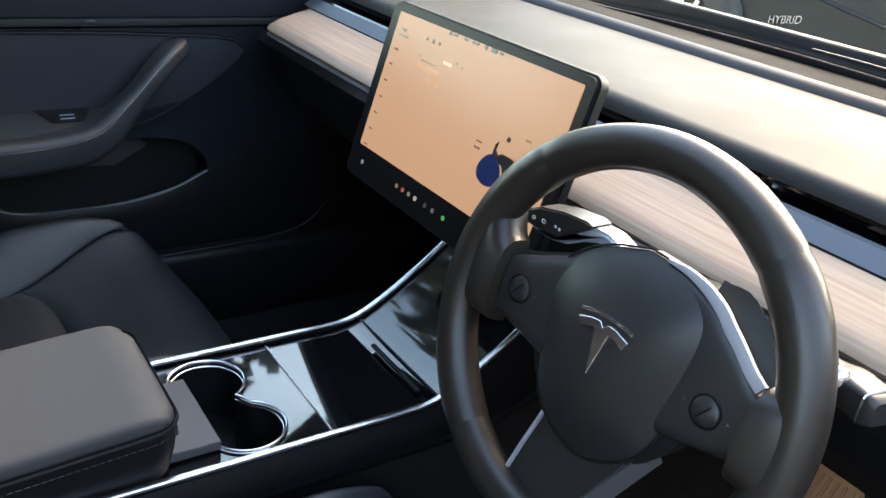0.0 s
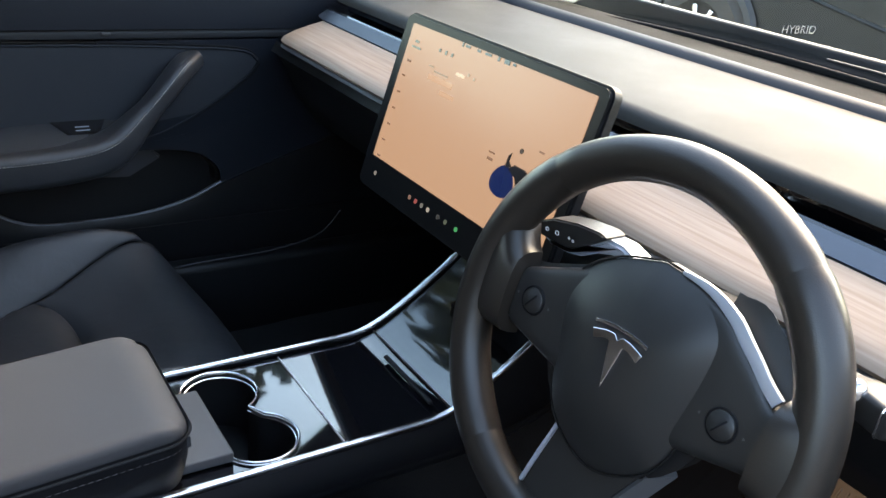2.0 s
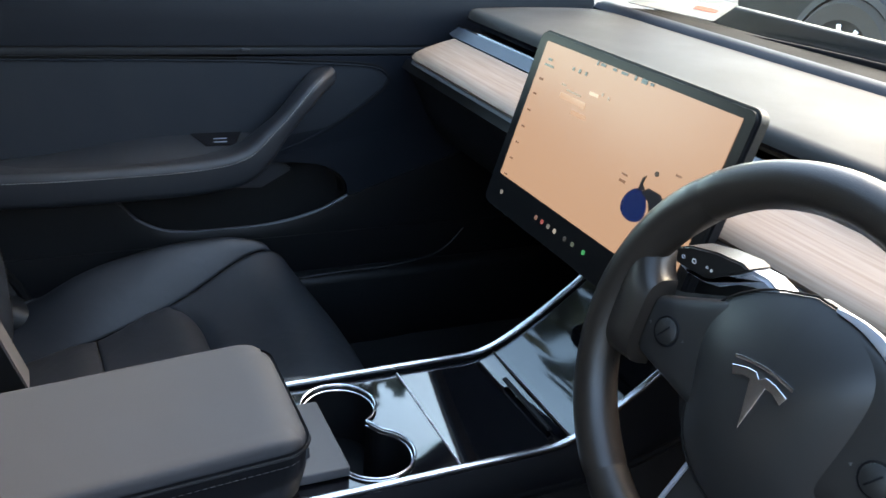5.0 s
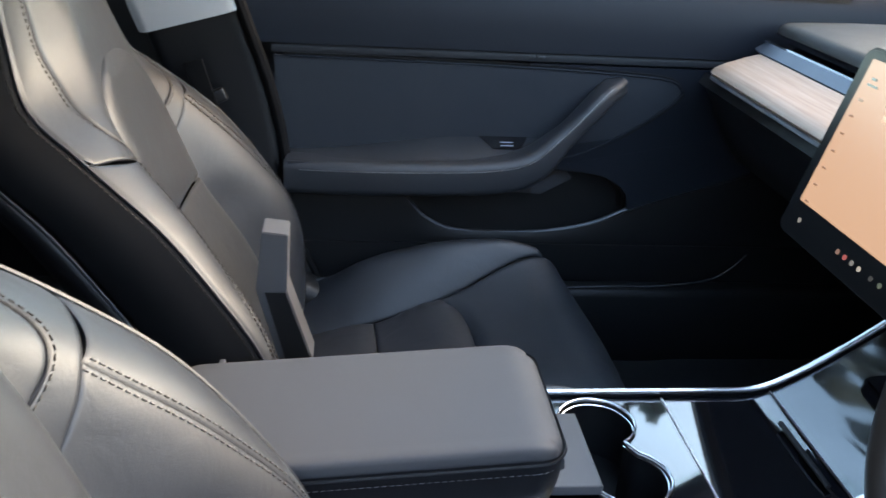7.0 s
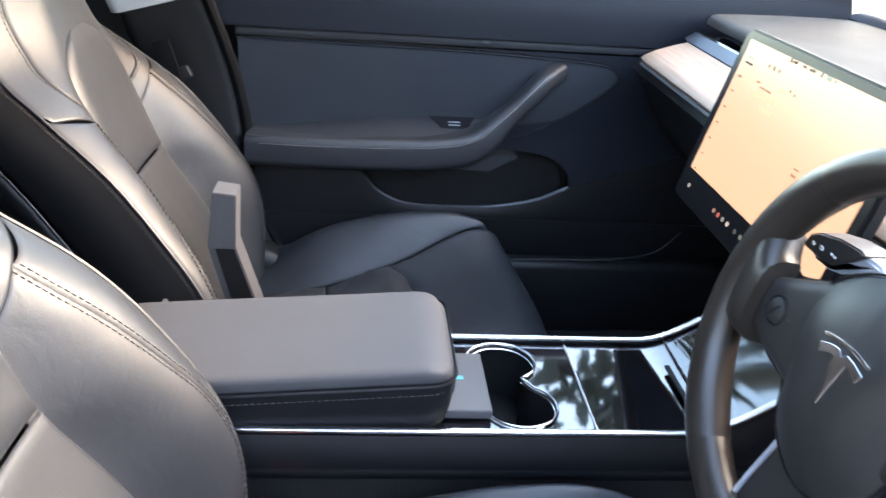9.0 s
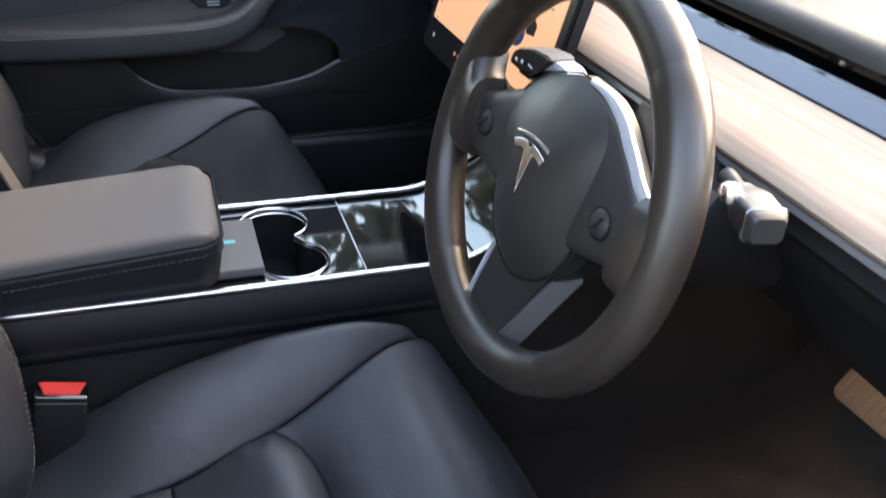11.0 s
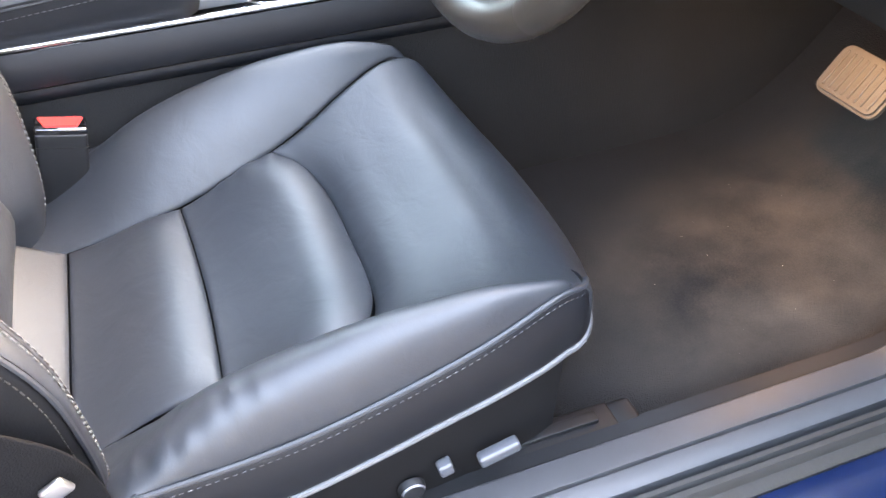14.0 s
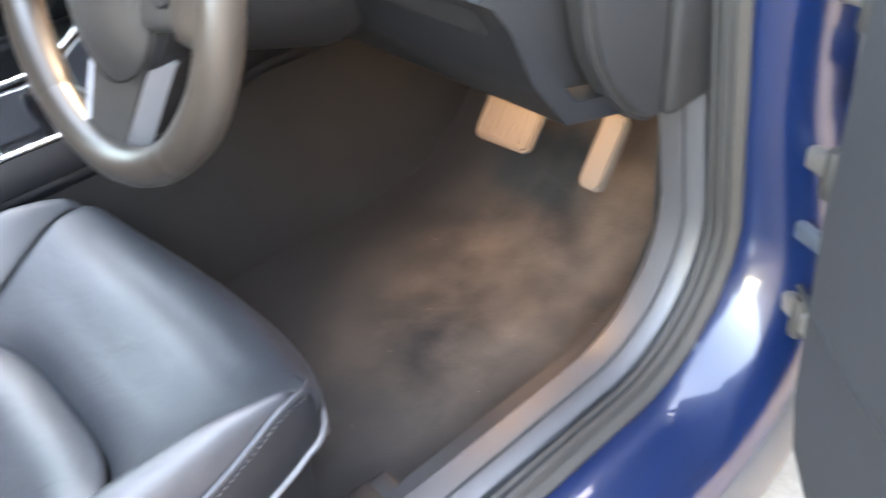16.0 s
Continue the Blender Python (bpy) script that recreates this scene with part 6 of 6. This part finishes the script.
def build_parked_car():
    """A dark grey car standing across, seen through the windscreen."""
    car = thing("parked_car", "dark grey car parked across in front", "car")
    Y = 3.90
    prof = [(-3.75, 0.35), (-2.38, 0.28), (0.5, 0.28), (0.9, 0.6), (0.7, 1.05), (-1.0, 1.12), (-2.4, 1.06), (-3.4, 0.98), (-3.8, 0.8)]
    m = Matrix(((1, 0, 0, 0), (0, 0, 1, Y), (0, 1, 0, 0), (0, 0, 0, 1)))
    part("body", prism(prof, 1.7, m, 0.05, 4), GREY_PAINT, car, "dark grey bodywork")
    part("cabin", prism([(-2.5, 1.05), (-1.7, 1.62), (0.1, 1.62), (0.7, 1.05)], 1.4, m @ pose(0, 0, 0.15), 0.04, 3), GLOSS, car, "dark glasshouse")
    part("crease", sweep([(-2.3, Y - 0.004, 0.76), (-1.6, Y - 0.010, 0.645), (0.2, Y - 0.006, 0.62)], ring(0.012, 6)), GREY_PAINT, car)
    for x in (-2.80, 0.02):
        face = Matrix.Translation((x, Y - 0.01, 0.36)) @ pose(0, 0, 0, 90, 0, 0)
        part("wheel_arch", turned([(0.37, 0.0), (0.37, 0.03), (0.41, 0.03), (0.425, 0.0)], 48, face), BOXCARD, car, "grey wheel arch edge")
        w = part("wheel", turned([(0.0, 0.010), (0.20, 0.010), (0.225, 0.030), (0.24, 0.055), (0.33, 0.055), (0.36, 0.02), (0.36, -0.15), (0.0, -0.15)], 48, face), TYRE, car, "dusty tyre")
        for k in range(10):
            bm = block((0.035, 0.20, 0.02), (0, 0.12, 0.035), 0.006)
            bmesh.ops.transform(bm, matrix=face @ pose(0, 0, 0, 0, 0, 36 * k + 12), verts=bm.verts)
            part("spoke", bm, CHROME, w, "bright wheel spoke")
    # raised lettering
    cu = bpy.data.curves.new("lettering", "FONT")
    cu.body, cu.size, cu.extrude, cu.align_x = "HYBRID", 0.060, 0.004, "CENTER"
    cu.shear = 0.2
    tmp = new("lettering_source", cu)
    me = bpy.data.meshes.new_from_object(tmp.evaluated_get(bpy.context.evaluated_depsgraph_get()))
    bpy.data.objects.remove(tmp)
    me.materials.append(CHROME)
    ob = new("lettering", me)
    ob.parent = car
    ob.matrix_world = pose(-2.142, Y - 0.006, 0.545, 90, -11, 0)
    ob["label"] = "bright lettering HYBRID"
    return car


def build_tree(at, tall=1.0, seed=11):
    """A broad-leaved tree beside the car: trunk, limbs and a ragged crown of small leaf clumps; it shows in the glossy console."""
    tree = thing("tree", "unseen tall broad-leaved tree added to darken the console reflection" if tall > 1 else "broad-leaved tree with dark green crown beside the parked car", "tree", group="trees")
    rnd = random.Random(seed)
    at = Vector(at)
    part("trunk", sweep([at + Vector((0.05 * math.sin(k), 0.04 * k, 0.35 * tall * k)) for k in range(9)], lambda f: ring(0.17 - 0.08 * f, 10), up=(0, 1, 0)), BARK, tree, "brown bark trunk")
    tips = []
    for k in range(9):
        a = 2.4 * k
        end = at + Vector((1.0 * math.cos(a) * rnd.uniform(0.6, 1.1), 1.7 / tall ** 2 * math.sin(a) * rnd.uniform(0.6, 1.1), tall * (2.2 + 0.15 * k)))
        base = at + Vector((0, 0.25, tall * (1.6 + 0.08 * k)))
        mid = base.lerp(end, 0.5) + Vector((0, 0, 0.2))
        cv = curve([(0, base), (1, mid), (2, end)])
        part("limb", sweep([cv(0.2 * i) for i in range(11)], lambda f: ring(0.06 - 0.04 * f, 6), up=(0.3, 0.2, 1)), BARK, tree)
        tips += [end, mid.lerp(end, 0.6)]
    bm = bmesh.new()
    for tip in tips:
        for _ in range(110):
            d = Vector((rnd.gauss(0, 1), rnd.gauss(0, 1), rnd.gauss(0, 0.8)))
            c = tip + d * 0.22
            u = Vector((rnd.gauss(0, 1), rnd.gauss(0, 1), rnd.gauss(0, 1))).normalized()
            v = u.orthogonal().normalized()
            w = rnd.uniform(0.05, 0.09)
            bm.faces.new([bm.verts.new(c + q) for q in (u * w * 1.5, v * w * 0.7, -u * w * 1.5, -v * w * 0.7)])
    part("crown", bm, LEAF, tree, "dark green leaves", 0)
    return tree


def build_crumbs():
    """Fine pale specks trodden into the driver's carpet."""
    rnd = random.Random(5)
    bm = bmesh.new()
    for _ in range(24):
        x, y, r = rnd.uniform(0.20, 0.56), rnd.uniform(0.25, 0.64), rnd.uniform(0.0003, 0.0008)
        vs = [bm.verts.new((x + r * rnd.uniform(-1, 1) * 1.6, y + r * rnd.uniform(-1, 1) * 1.6, 0.3215 + 0.004 * noise.noise((x * 9, y * 9, 0)) + r * rnd.uniform(-0.2, 1))) for _ in range(4)]
        for a, b, c in ((0, 1, 2), (0, 1, 3), (0, 2, 3), (1, 2, 3)):
            bm.faces.new((vs[a], vs[b], vs[c]))
    return tagged(part("carpet_crumbs", bm, PAPER, None, "tiny pale crumbs on the dusty car carpet", 0), category="crumbs", kind="stuff")


def build_footwell_fill():
    # unseen lamp, added to brighten and warm the pedals and carpet
    lamp = thing("footwell_fill_lamp", "unseen warm fill lamp added under the dashboard", "lamp")
    part("lens", block((0.05, 0.02, 0.006), (0.36, 0.56, 0.662), 0.002), WHITE, lamp, "milky lens of the added lamp")
    li = new("footwell_fill_light", bpy.data.lights.new("footwell_fill_light", "AREA"))
    li.data.shape, li.data.size, li.data.size_y, li.data.energy, li.data.color = "RECTANGLE", 0.10, 0.03, 0.027, (1.0, 0.70, 0.46)
    li.matrix_world = look((0.36, 0.56, 0.656), (0.39, 0.62, 0.32))
    return lamp


build_ground()
build_light_block_wall()
build_floor()
build_footwell_fill()
build_shell()
build_dashboard()
build_screen()
build_wheel()
build_drive_stalk()
build_gear_stalk()
build_console()
driver = build_seat("black vinyl driver seat with grey piping and gathered outer bolster", (0, -0.04, 0.050), 0.040, TAUPE_THREAD)
driver.matrix_basis = pose(0.36, 0, 0)
passenger = build_seat("black vinyl passenger seat with integrated headrest beside the console", (0, -0.022, 0.023))
passenger.matrix_basis = pose(-0.385, -0.082, 0.012)
build_passenger_door()
build_driver_door()
build_pedals()
build_crumbs()
build_buckle()
build_belt()
build_loose()
build_parked_car()
build_tree((-4.3, 2.0, 0))
# unseen taller tree, added so that the phone cover mirrors something dark
build_tree((-4.0, -2.0, 0), 1.4, 5)
